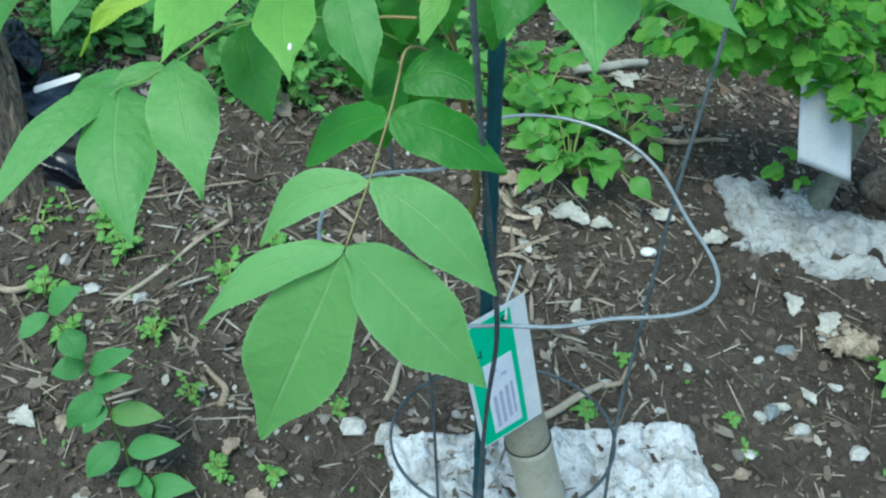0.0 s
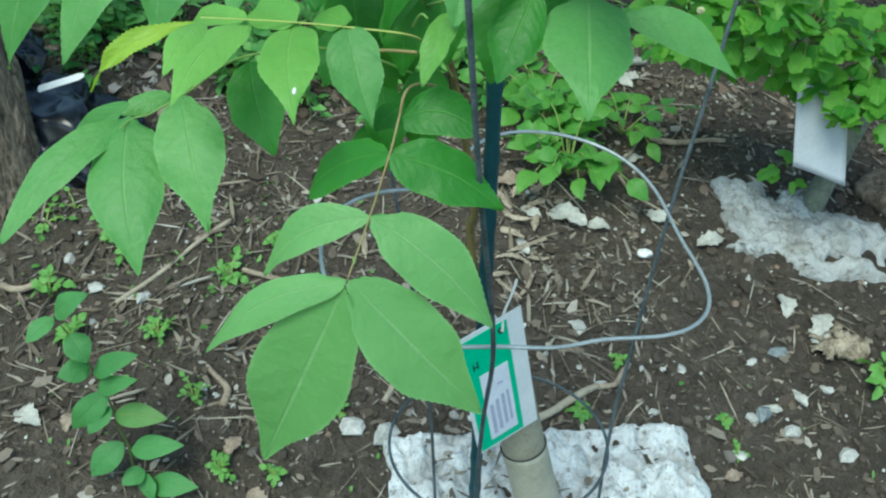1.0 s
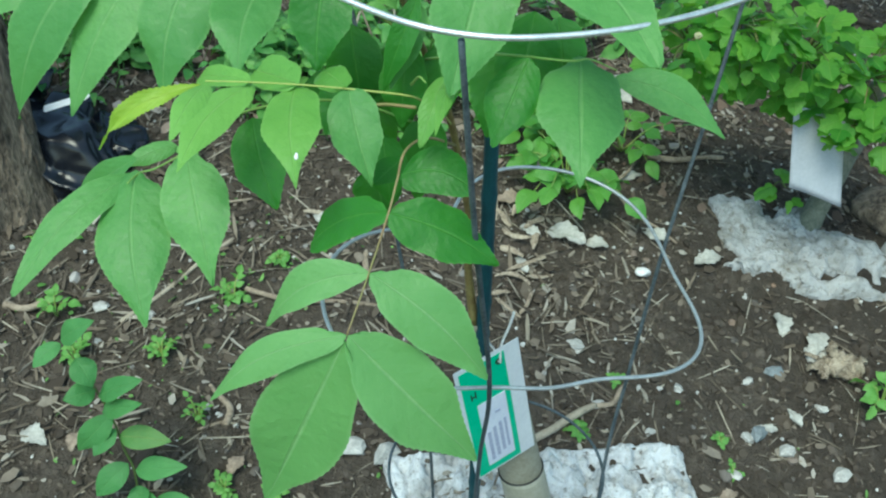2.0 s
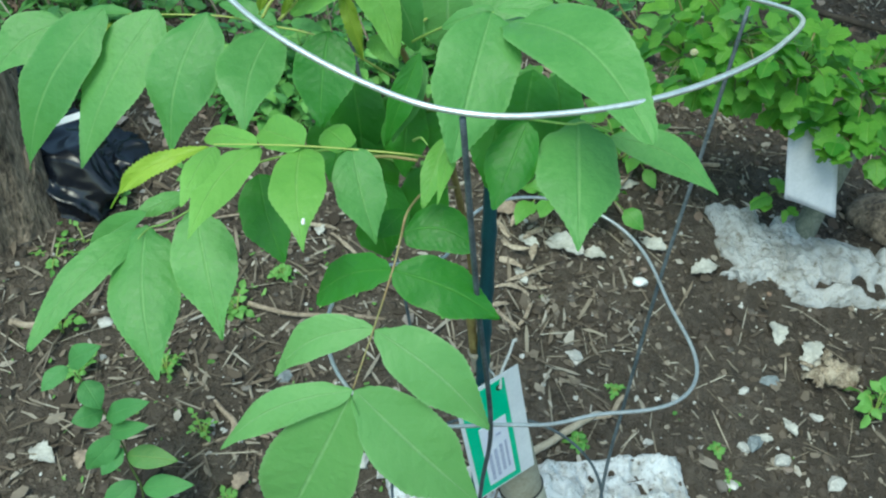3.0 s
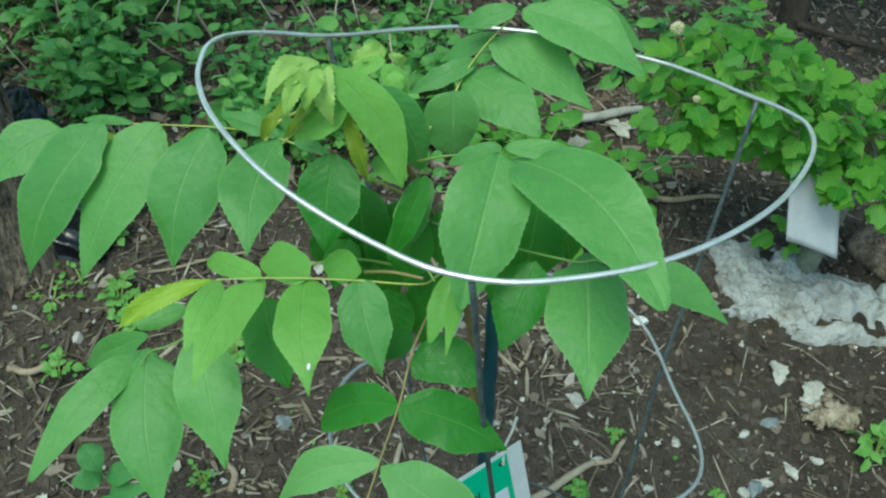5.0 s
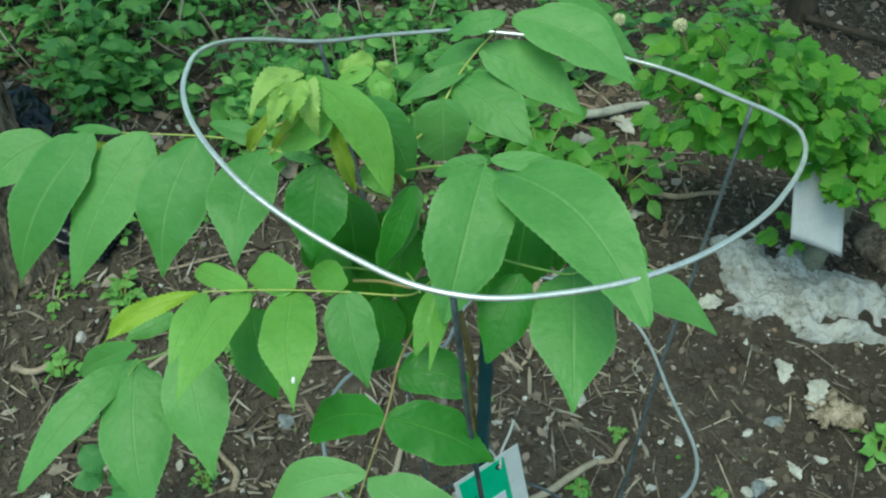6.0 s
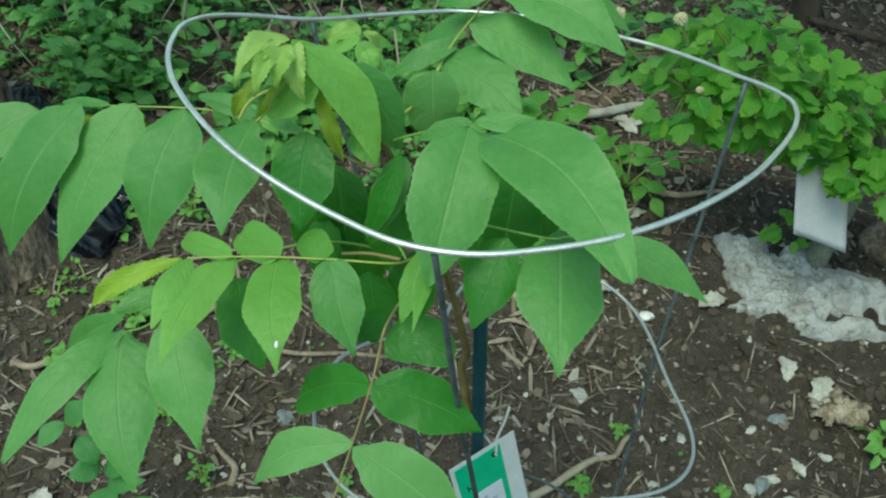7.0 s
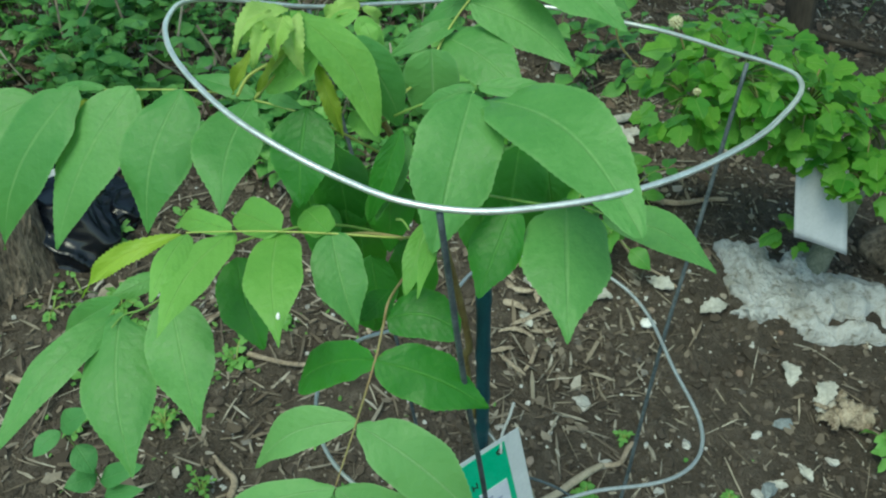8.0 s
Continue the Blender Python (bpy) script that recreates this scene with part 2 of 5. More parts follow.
def soil_material():
    m, t, b = material("garden_soil")
    big, mid, small = grain(t, 5.0), grain(t, 45.0, 6.0, 0.7), grain(t, 320.0, 3.0, 0.7)
    base = ramp(t, mid, [(0.3, (0.044, 0.036, 0.028)), (0.55, (0.126, 0.105, 0.083)), (0.75, (0.235, 0.2, 0.162))])
    base = blend(t, maths(t, "MULTIPLY", big, 0.5), base, (0.125, 0.104, 0.084))
    base = blend(t, ramp(t, small, [(0.62, 0.0), (0.72, 0.75)]), base, (0.26, 0.235, 0.2))
    # a darker patch with an uneven edge
    far = t.nodes.new("ShaderNodeVectorMath")
    far.operation = "DISTANCE"
    far.inputs[1].default_value = (0.75, 0.9, -0.1)
    t.links.new(t.nodes.new("ShaderNodeTexCoord").outputs["Object"], far.inputs[0])
    dark_patch = ramp(t, maths(t, "ADD", far.outputs["Value"], maths(t, "MULTIPLY", maths(t, "SUBTRACT", big, 0.5), 0.5)), [(0.28, 0.4), (0.5, 0.0)])
    base = blend(t, dark_patch, base, (0.03, 0.025, 0.021))
    t.links.new(base, b.inputs["Base Color"])
    b.inputs["Roughness"].default_value, b.inputs["Specular IOR Level"].default_value = 0.9, 0.2
    bump(t, b, maths(t, "ADD", mid, maths(t, "MULTIPLY", small, 0.5)), 1.0, 0.015)
    return m


def mat_material(name, white, grey, stain, gritty=0.7, cracks=0.9):
    m, t, b = material(name)
    big, mid, small = grain(t, 26.0), grain(t, 80.0, 5.0, 0.7), grain(t, 300.0)
    base = ramp(t, mid, [(0.3, grey), (0.5, white)])
    base = blend(t, ramp(t, big, [(0.46, 0.0), (0.66, 0.85)]), base, grey)
    base = blend(t, ramp(t, small, [(0.6, 0.0), (0.7, gritty)]), base, stain)
    base = blend(t, ramp(t, mid, [(0.3, cracks), (0.4, 0.0)]), base, stain)
    t.links.new(base, b.inputs["Base Color"])
    b.inputs["Roughness"].default_value, b.inputs["Specular IOR Level"].default_value = 0.9, 0.2
    bump(t, b, maths(t, "ADD", mid, maths(t, "MULTIPLY", small, 0.3)), 1.0, 0.006)
    return m


M_SOIL = soil_material()
M_MAT = mat_material("white_pulp", (0.76, 0.78, 0.79), (0.42, 0.42, 0.41), (0.12, 0.1, 0.075))
M_MATGREY = mat_material("weathered_pulp", (0.44, 0.45, 0.45), (0.25, 0.245, 0.22), (0.14, 0.118, 0.092), 0.5, 0.75)


# ---- building helpers ----
def mesh_of(name, verts, faces, mat, uvs=None, smooth=True):
    me = bpy.data.meshes.new(name)
    me.from_pydata(verts, [], faces)
    if uvs is not None:
        me.uv_layers.new().data.foreach_set("uv", [c for f in faces for i in f for c in uvs[i]])
    if smooth:
        me.polygons.foreach_set("use_smooth", [True] * len(faces))
    me.materials.append(mat)
    return me


def thing(name, at, label, category, group="", kind=""):
    """An empty at the foot of a thing, which its parts hang from."""
    ob = new(name)
    ob.location = at
    ob.empty_display_size = 0.02
    return tagged(ob, label, category, group, kind)


def part(name, me, parent, label=""):
    """A mesh given in world places, linked under a thing or a part."""
    ob = new(name, me)
    ob.parent = parent
    if parent.type == "EMPTY":
        ob.matrix_parent_inverse = Matrix.Translation(-parent.location)
    return tagged(ob, label)


def lone(name, me, at, label, category, group="", kind="", turn=0.0):
    ob = new(name, me)
    ob.location, ob.rotation_euler = at, (0, 0, turn)
    return tagged(ob, label, category, group, kind)


def smooth_line(points, steps=8, closed=False):
    """A Catmull-Rom line through the points."""
    p = [Vector(q) for q in points]
    n, line = len(p), []
    for i in range(n if closed else n - 1):
        a, b = p[i], p[(i + 1) % n]
        z = p[(i - 1) % n] if closed or i else a * 2 - b
        c = p[(i + 2) % n] if closed or i < n - 2 else b * 2 - a
        for k in range(steps):
            t = k / steps
            line.append(0.5 * (2 * a + (b - z) * t + (2 * z - 5 * a + 4 * b - c) * t * t + (3 * a - z - 3 * b + c) * t**3))
    if not closed:
        line.append(p[-1])
    return line


def tube(line, radius, sides=8, closed=False, wobble=0.0):
    """Vertices and faces of a round bar along a line; radius may be a function of 0..1."""
    n, verts, faces = len(line), [], []
    side = None
    for i, q in enumerate(line):
        ahead = line[(i + 1) % n] if closed or i < n - 1 else q
        back = line[i - 1] if closed or i else q
        d = (ahead - back).normalized()
        if side is None:
            side = d.orthogonal()
        side = (side - d * side.dot(d)).normalized()
        up = d.cross(side)
        r = radius(i / max(1, n - 1)) if callable(radius) else radius
        for k in range(sides):
            a = 2 * math.pi * k / sides
            rr = r * (1 + wobble * noise.noise(q * 60 + Vector((k * 1.7, 0, 0))))
            verts.append(q + (side * math.cos(a) + up * math.sin(a)) * rr)
    for i in range(n if closed else n - 1):
        for k in range(sides):
            a, b = i * sides + k, i * sides + (k + 1) % sides
            c, e = ((i + 1) % n) * sides + (k + 1) % sides, ((i + 1) % n) * sides + k
            faces.append((a, b, c, e))
    if not closed:
        faces.append(tuple(range(sides - 1, -1, -1)))
        faces.append(tuple((n - 1) * sides + k for k in range(sides)))
    return verts, faces


def bar(name, points, radius, mat, sides=8, closed=False, steps=8, wobble=0.0):
    v, f = tube(smooth_line(points, steps, closed) if len(points) > 2 else [Vector(q) for q in points], radius, sides, closed, wobble)
    return mesh_of(name, v, f, mat)


def blade(base, tip, width, facing, nu=14, nv=8, bulge=0.06, fold=0.16, point=1.0, ripple=0.03, seed=0.0, tooth=0.013, round_base=0.72, side_sag=0.1, uneven=0.0):
    """A leaf blade from base to tip: ovate, drawn out to a point, bent along its midrib, folded a little and rippled."""
    base, tip = Vector(base), Vector(tip)
    axis = tip - base
    length = axis.length
    d = axis / length
    n = Vector(facing)
    n = (n - d * n.dot(d)).normalized()
    s = d.cross(n)
    verts, uvs, faces = [], [], []
    for i in range(nu + 1):
        u = i / nu
        shape = math.sin(math.pi * min(1.0, u**round_base)) ** 0.8 if u < 1 else 0.0
        shape *= 1 - 0.55 * point * u**4
        half = 0.5 * width * shape * (1 + uneven * (0.05 * math.sin(11 * u + seed) + 0.03 * math.sin(27 * u + 2 * seed)))
        bow = bulge * length * math.sin(math.pi * u)
        droop = -0.05 * length * u**3
        sway = 0.02 * length * math.sin(2.4 * u + seed) + uneven * 0.05 * length * math.sin(3.1 * seed) * math.sin(math.pi * u)
        for j in range(nv + 1):
            v = 2 * j / nv - 1
            a = abs(v)
            edge = half * v * (1 + uneven * 0.12 * math.sin(5 * seed) * (1 if v > 0 else -1))
            if j in (0, nv):
                edge *= 1 + tooth * (1 if i % 2 else -1)
            lift = fold * abs(edge) - side_sag * half * a**3
            lift += ripple * width * math.sin(9.5 * u + 2.1 * v + seed) * a + 0.02 * width * math.sin(17 * u + seed * 3) * a**2
            verts.append(base + axis * u + n * (bow + droop + lift) + s * (edge + sway))
            uvs.append((u, j / nv))
    for i in range(nu):
        for j in range(nv):
            a = i * (nv + 1) + j
            faces.append((a, a + 1, a + nv + 2, a + nv + 1))
    return verts, faces, uvs


class Heap:
    """Many small pieces gathered into one mesh."""

    def __init__(self):
        self.v, self.f, self.uv, self.pieces = [], [], [], []

    def add(self, verts, faces, uvs=None):
        self.pieces.append((verts, faces, uvs))
        k = len(self.v)
        self.v += [tuple(q) for q in verts]
        self.f += [tuple(i + k for i in f) for f in faces]
        self.uv += uvs if uvs is not None else [(0.0, 0.0)] * len(verts)

    def mesh(self, name, mat, smooth=True):
        return mesh_of(name, self.v, self.f, mat, self.uv, smooth)


def leaf_parts(heap, mat, parent, most=300):
    """The nearest leaves of a heap as parts of their own; gives back a heap of the rest."""
    order, rest = sorted(heap.pieces, key=lambda p: p[0][0][1]), Heap()
    for k, (v, f, uv) in enumerate(order):
        if k < most:
            part("leaf", mesh_of("leaf", [tuple(q) for q in v], f, mat, uv), parent)
        else:
            rest.add(v, f, uv)
    return rest


# ---- ground ----
def slope(x, y):
    near = max(-0.6, min(y, 1.1))
    far = min(max(y - 1.1, 0.0), 2.0)
    return -0.27 - 0.153 * 1.6 * math.tanh(x / 1.6) + 0.31 * near + 0.15 * far


def ground_z(x, y):
    q = Vector((x, y, 0))
    z = slope(x, y)
    if abs(x) < 4 and abs(y) < 5:
        z += 0.012 * noise.noise(q * 7) + 0.006 * noise.noise(q * 22) + 0.004 * noise.noise(q * 60)
    return z


def spread(lo, hi, step, reach):
    inner = [lo + i * step for i in range(int((hi - lo) / step) + 1)]
    right, left, w = [inner[-1]], [inner[0]], step
    while right[-1] < reach:
        w *= 1.35
        right.append(right[-1] + w)
        left.append(left[-1] - w)
    return left[:0:-1] + inner + right[1:]


def build_ground():
    xs, ys = spread(-0.8, 0.95, 0.008, 90), spread(0.45, 1.95, 0.008, 90)
    verts = [(x, y, ground_z(x, y)) for y in ys for x in xs]
    n = len(xs)
    faces = [(j * n + i, j * n + i + 1, (j + 1) * n + i + 1, (j + 1) * n + i) for j in range(len(ys) - 1) for i in range(n - 1)]
    ob = new("ground", mesh_of("ground", verts, faces, M_SOIL))
    tagged(ob, "dark brown sloping garden soil with crumbs and bare patches", "soil", kind="structure")


build_ground()


def near_spot(x, y, cx, cy, r):
    return math.exp(-((x - cx) ** 2 + (y - cy) ** 2) / (r * r))


def mulch_density(x, y):
    d = 0.4 + 0.5 * max(0.0, noise.noise(Vector((x * 6, y * 6, 3.0))))
    d += 0.8 * near_spot(x, y, 0.14, 0.92, 0.12) + 0.75 * near_spot(x, y, -0.25, 1.0, 0.22) + 0.5 * near_spot(x, y, -0.4, 0.85, 0.15)
    d += 1.1 * near_spot(x, y, 0.18, 0.86, 0.12) + 0.6 * near_spot(x, y, 0.2, 1.32, 0.2) + 0.3 * near_spot(x, y, -0.2, 0.7, 0.15)
    return d * (1 - 0.75 * near_spot(x, y, 0.33, 0.95, 0.1))


def chip(length, width, thick, rnd, curve=0.1):
    """A split sliver of wood or bark: nearly straight, with one kink, uneven sides and torn ends."""
    kink, rise = rnd.uniform(-0.35, 0.35) * curve * length * 4, rnd.uniform(-0.2, 0.6) * curve * length
    at, twist, verts = rnd.uniform(-0.25, 0.25), rnd.uniform(-0.9, 0.9), []
    for u in (-0.5, -0.3, -0.05, 0.22, 0.5):
        end = abs(u) == 0.5
        lo = width * (rnd.uniform(0.0, 0.6) if end else rnd.uniform(0.55, 1.25)) / 2
        hi = width * (rnd.uniform(0.0, 0.6) if end else rnd.uniform(0.55, 1.25)) / 2
        t, slip = twist * u, rnd.uniform(-0.09, 0.09) * length if end else 0.0
        side = kink * max(0.0, u - at)
        for y, b in ((-lo, 0), (hi, 0), (hi * 0.85, 1), (-lo * 0.85, 1)):
            z = (b - 0.4) * thick * rnd.uniform(0.7, 1.3)
            verts.append(Vector((u * length + (slip if y > 0 else -slip), y * math.cos(t) - z * math.sin(t) + side, y * math.sin(t) + z * math.cos(t) + rise * (1 - 4 * u * u))))
    faces = [(3, 2, 1, 0), (16, 17, 18, 19)]
    for i in (0, 4, 8, 12):
        faces += [(i + k, i + (k + 1) % 4, i + 4 + (k + 1) % 4, i + 4 + k) for k in range(4)]
    return verts, faces


def scrap(size, rnd):
    """A thin torn scrap of bark or dead leaf: an uneven plate, warped a little."""
    n, verts = rnd.randint(5, 7), []
    long, warp, thick = rnd.uniform(1.0, 2.2), rnd.uniform(-0.5, 0.5), size * rnd.uniform(0.06, 0.16)
    rim = [(size * long * rnd.uniform(0.55, 1.1) * math.cos(6.283 * (k + rnd.uniform(-0.25, 0.25)) / n), size * rnd.uniform(0.55, 1.1) * math.sin(6.283 * k / n)) for k in range(n)]
    for d in (thick, 0.0):
        verts += [Vector((x, y, d + warp * y * y / size + 0.3 * warp * x * x / size)) for x, y in rim]
    faces = [tuple(range(n)), tuple(range(2 * n - 1, n - 1, -1))]
    faces += [(k, n + k, n + (k + 1) % n, (k + 1) % n) for k in range(n)]
    return verts, faces


def lump(radius, rnd, rings=5, sides=7, flat=0.6, rough=0.25):
    """A stone: a few rings, pushed in and out."""
    verts, faces = [Vector((0, 0, radius * flat))], []
    for i in range(1, rings):
        a = math.pi * i / rings
        for k in range(sides):
            b = 2 * math.pi * (k + 0.5 * (i % 2)) / sides
            r = radius * (1 + rnd.uniform(-rough, rough))
            verts.append(Vector((r * math.sin(a) * math.cos(b), r * math.sin(a) * math.sin(b), r * flat * math.cos(a))))
    verts.append(Vector((0, 0, -radius * flat)))
    for k in range(sides):
        faces.append((0, 1 + k, 1 + (k + 1) % sides))
        last = 1 + (rings - 2) * sides
        faces.append((len(verts) - 1, last + (k + 1) % sides, last + k))
    for i in range(rings - 2):
        for k in range(sides):
            a = 1 + i * sides
            faces.append((a + k, a + sides + k, a + sides + (k + 1) % sides, a + (k + 1) % sides))
    return verts, faces


def lay(x, y, rnd, tilt=0.25, rise=0.0):
    """The pose of a loose piece that lies on the ground."""
    m = Matrix.Translation((x, y, ground_z(x, y) + rise))
    m = m @ Euler((math.atan(0.31) + rnd.uniform(-tilt, tilt), math.atan(0.15) + rnd.uniform(-tilt, tilt), 0)).to_matrix().to_4x4()
    return m @ Matrix.Rotation(rnd.uniform(0, 6.283), 4, "Z")


COVERED = ((0.158, 0.643, 0.305, 0.175, 13), (0.432, 1.075, 0.12, 0.1, 8), (0.62, 1.045, 0.37, 0.09, 1), (-0.43, 1.0, 0.17, 0.15, 0))


def covered(x, y):
    for cx, cy, w, d, turn in COVERED:
        c, s = math.cos(radians(turn)), math.sin(radians(turn))
        if abs(c * (x - cx) + s * (y - cy)) < w * 0.46 and abs(c * (y - cy) - s * (x - cx)) < d * 0.46:
            return True
    return False


def scatter(name, count, mat, make, label, category, density=None, tilt=0.25, rise=0.0, seed=1, smooth=False, y_range=(0.5, 1.95)):
    rnd, heap, made = random.Random(seed), Heap(), 0
    while made < count:
        x, y = rnd.uniform(-0.75, 0.9), rnd.uniform(*y_range)
        if covered(x, y) or (density and rnd.random() > density(x, y)):
            continue
        v, f = make(rnd)
        m = lay(x, y, rnd, tilt, rise)
        heap.add([m @ q for q in v], f)
        made += 1
    tagged(new(name, heap.mesh(name, mat, smooth)), label, category, kind="stuff")


def curl_density(x, y):
    return 0.04 + near_spot(x, y, 0.14, 0.93, 0.1) + 0.7 * near_spot(x, y, -0.3, 0.95, 0.18) + 0.6 * near_spot(x, y, 0.12, 1.03, 0.06) + 0.5 * near_spot(x, y, 0.22, 1.33, 0.15) + 0.35 * near_spot(x, y, -0.35, 0.72, 0.14)


def twig_density(x, y):
    return 0.05 + 0.5 * near_spot(x, y, 0.17, 0.87, 0.1) + 0.6 * near_spot(x, y, 0.13, 0.97, 0.1) + 0.8 * near_spot(x, y, -0.14, 0.86, 0.12) + 0.7 * near_spot(x, y, -0.33, 0.88, 0.14) + 0.6 * near_spot(x, y, -0.22, 1.02, 0.12) + 0.5 * near_spot(x, y, 0.24, 1.3, 0.14)


scatter("soil_crumbs", 12500, M_CRUMB, lambda r: lump(0.001 + 0.0062 * r.random() ** 2.2, r, 4, 5, 0.7, 0.42), "dark crumbs of loose soil lying on the ground", "soil", seed=2)
scatter("wood_chips", 6200, M_CHIP, lambda r: chip(0.004 + 0.024 * r.random() ** 2, 0.001 + 0.0042 * r.random() ** 2.6, r.uniform(0.0004, 0.0016), r), "weathered brown and tan wood chips scattered on soil", "mulch", mulch_density, 0.4, 0.002, 3)
scatter("bark_crumbs", 15000, M_BIT, lambda r: chip(0.0015 + 0.007 * r.random() ** 2, 0.0008 + 0.003 * r.random() ** 2, r.uniform(0.0005, 0.0016), r), "fine brown bark crumbs scattered on soil", "mulch", lambda x, y: 0.35 + mulch_density(x, y), 0.5, 0.001, 9)
scatter("bark_scraps", 6500, M_BIT, lambda r: scrap(0.0012 + 0.0042 * r.random() ** 2.4, r), "torn flat scraps of brown and grey bark on soil", "mulch", lambda x, y: 0.25 + mulch_density(x, y), 0.45, 0.002, 15)
scatter("bark_curls", 420, M_CURL, lambda r: chip(0.01 + 0.036 * r.random() ** 1.5, 0.0012 + 0.0042 * r.random() ** 2.5, r.uniform(0.0006, 0.0016), r, 0.12), "split strips of brown bark heaped on soil", "mulch", curl_density, 0.5, 0.004, 14)
scatter("straw", 1700, M_STRAW, lambda r: chip(0.008 + 0.055 * r.random() ** 2, 0.0006 + 0.0017 * r.random() ** 2, r.uniform(0.0005, 0.0012), r, 0.06), "thin pale dry stalks lying on soil", "straw", mulch_density, 0.25, 0.003, 4)
scatter("twig_litter", 420, M_CHIP, lambda r: chip(0.010 + 0.044 * r.random() ** 2.2, 0.0014 + 0.0022 * r.random(), r.uniform(0.001, 0.002), r, 0.07), "short dry tan twigs heaped on soil", "twigs", twig_density, 0.3, 0.004, 16)
scatter("dead_leaves", 2300, M_LITTER, lambda r: scrap(0.003 + 0.010 * r.random() ** 2, r), "brown dead leaves and leaf scraps under the ground cover", "leaf litter", lambda x, y: 0.2 if x > 0.1 else min(1.0, 0.3 + 4 * (y - 1.1)), 0.5, 0.003, 18, y_range=(1.08, 1.95))
scatter("pebbles", 620, M_PEBBLE, lambda r: lump(0.0018 + 0.006 * r.random() ** 2.5, r, 4, 6, 0.6, 0.38), "small grey and tan pebbles in the soil", "pebbles", None, 0.3, 0.001, 5)
scatter("bark_pieces", 620, M_BIT, lambda r: scrap(0.003 + 0.0065 * r.random() ** 2, r), "torn tan and grey pieces of bark on soil", "mulch", lambda x, y: 0.3 + curl_density(x, y), 0.55, 0.004, 19)
scatter("green_sprouts", 420, M_SPROUT, lambda r: scrap(0.0009 + 0.0024 * r.random() ** 2, r), "tiny scattered green seed leaves on soil", "seed leaves", lambda x, y: 0.04 + near_spot(x, y, -0.2, 0.86, 0.14) + 0.5 * near_spot(x, y, -0.35, 0.75, 0.12), 0.7, 0.005, 20)
scatter("white_specks", 1700, M_SPECK, lambda r: lump(0.0007 + 0.0026 * r.random() ** 2.5, r, 4, 5, 0.8, 0.4), "tiny white grit specks on dark soil", "grit", None, 0.3, 0.002, 6)


# ---- white pulp mats ----
def pulp_mat(name, centre, size, turn, mat, thick, lumps, ragged, label, seed, fine=1.0, torn=0.0):
    """A lumpy slab of matted pulp with an uneven outline, lying on the slope."""
    nx, ny = 150, max(40, int(150 * size[1] / size[0]))
    c, s = math.cos(turn), math.sin(turn)
    verts, faces = [], []

    def outline(u, v):
        # shrink towards a ragged rim
        q = Vector((u * 2.2, v * 2.2, seed))
        k = 1 + ragged * noise.noise(q) + 0.35 * ragged * noise.noise(q * 4) + 0.12 * ragged * noise.noise(q * 11)
        return u * k, v * k

    for top in (1, 0):
        for j in range(ny + 1):
            for i in range(nx + 1):
                u, v = 2 * i / nx - 1, 2 * j / ny - 1
                a, b = outline(u, v)
                x = centre[0] + c * a * size[0] / 2 - s * b * size[1] / 2
                y = centre[1] + s * a * size[0] / 2 + c * b * size[1] / 2
                rim = min(1.0, (1 - max(abs(u), abs(v))) * 7) ** 0.5
                q = Vector((x, y, seed))
                h = thick * (0.3 + 0.7 * rim) + lumps * rim * (1.1 * noise.noise(q * 24) + 1.0 * noise.noise(q * 55) + fine * (0.5 * noise.noise(q * 130) + 0.3 * noise.noise(q * 260)))
                h -= torn * max(0.0, 0.5 * noise.noise(q * 9) + noise.noise(q * 22) + 0.4 * noise.noise(q * 60) - 0.25)
                verts.append((x, y, slope(x, y) + (h if top else -0.02)))
    w, total = nx + 1, (nx + 1) * (ny + 1)
    for j in range(ny):
        for i in range(nx):
            a = j * w + i
            faces.append((a, a + 1, a + w + 1, a + w))
            faces.append((total + a, total + a + w, total + a + w + 1, total + a + 1))
    rimline = [i for i in range(w)] + [j * w + nx for j in range(1, ny + 1)] + [ny * w + i for i in range(nx - 1, -1, -1)] + [j * w for j in range(ny - 1, 0, -1)]
    for a, b in zip(rimline, rimline[1:] + rimline[:1]):
        faces.append((b, a, total + a, total + b))
    me = mesh_of(name, verts, faces, mat)
    tagged(new(name, me), label, "mulch mat")


pulp_mat("pulp_mat", (0.158, 0.643, 0), (0.305, 0.175), radians(13), M_MAT, 0.016, 0.015, 0.07, "lumpy white paper pulp mat lying round the sapling's foot", 2.0)
pulp_mat("pulp_mat", (0.432, 1.07, 0), (0.13, 0.115), radians(8), M_MATGREY, 0.012, 0.008, 0.2, "weathered grey-white pulp mat on soil beside the shrub's stem", 5.0, 0.7, 0.05)
pulp_mat("pulp_mat", (0.62, 1.045, 0), (0.37, 0.09), radians(1), M_MATGREY, 0.012, 0.009, 0.22, "torn off-white pulp mat on soil before the shrub", 9.0, 0.7, 0.05)


def mat_litter():
    """Brown scraps and slivers that have blown onto the white mat, most of them round the pipe."""
    rnd, heap = random.Random(34), Heap()
    for k in range(130):
        x, y = rnd.gauss(0.105, 0.075), rnd.gauss(0.645, 0.04)
        if not covered(x, y):
            continue
        m = lay(x, y, rnd, 0.3, 0.019)
        v, f = scrap(rnd.uniform(0.0015, 0.005), rnd) if k % 3 else chip(rnd.uniform(0.008, 0.024), rnd.uniform(0.001, 0.003), 0.001, rnd)
        heap.add([m @ q for q in v], f)
    tagged(new("mat_litter", heap.mesh("mat_litter", M_CHIP, False)), "brown bark scraps lying on the white pulp mat", "mulch", kind="stuff")


mat_litter()


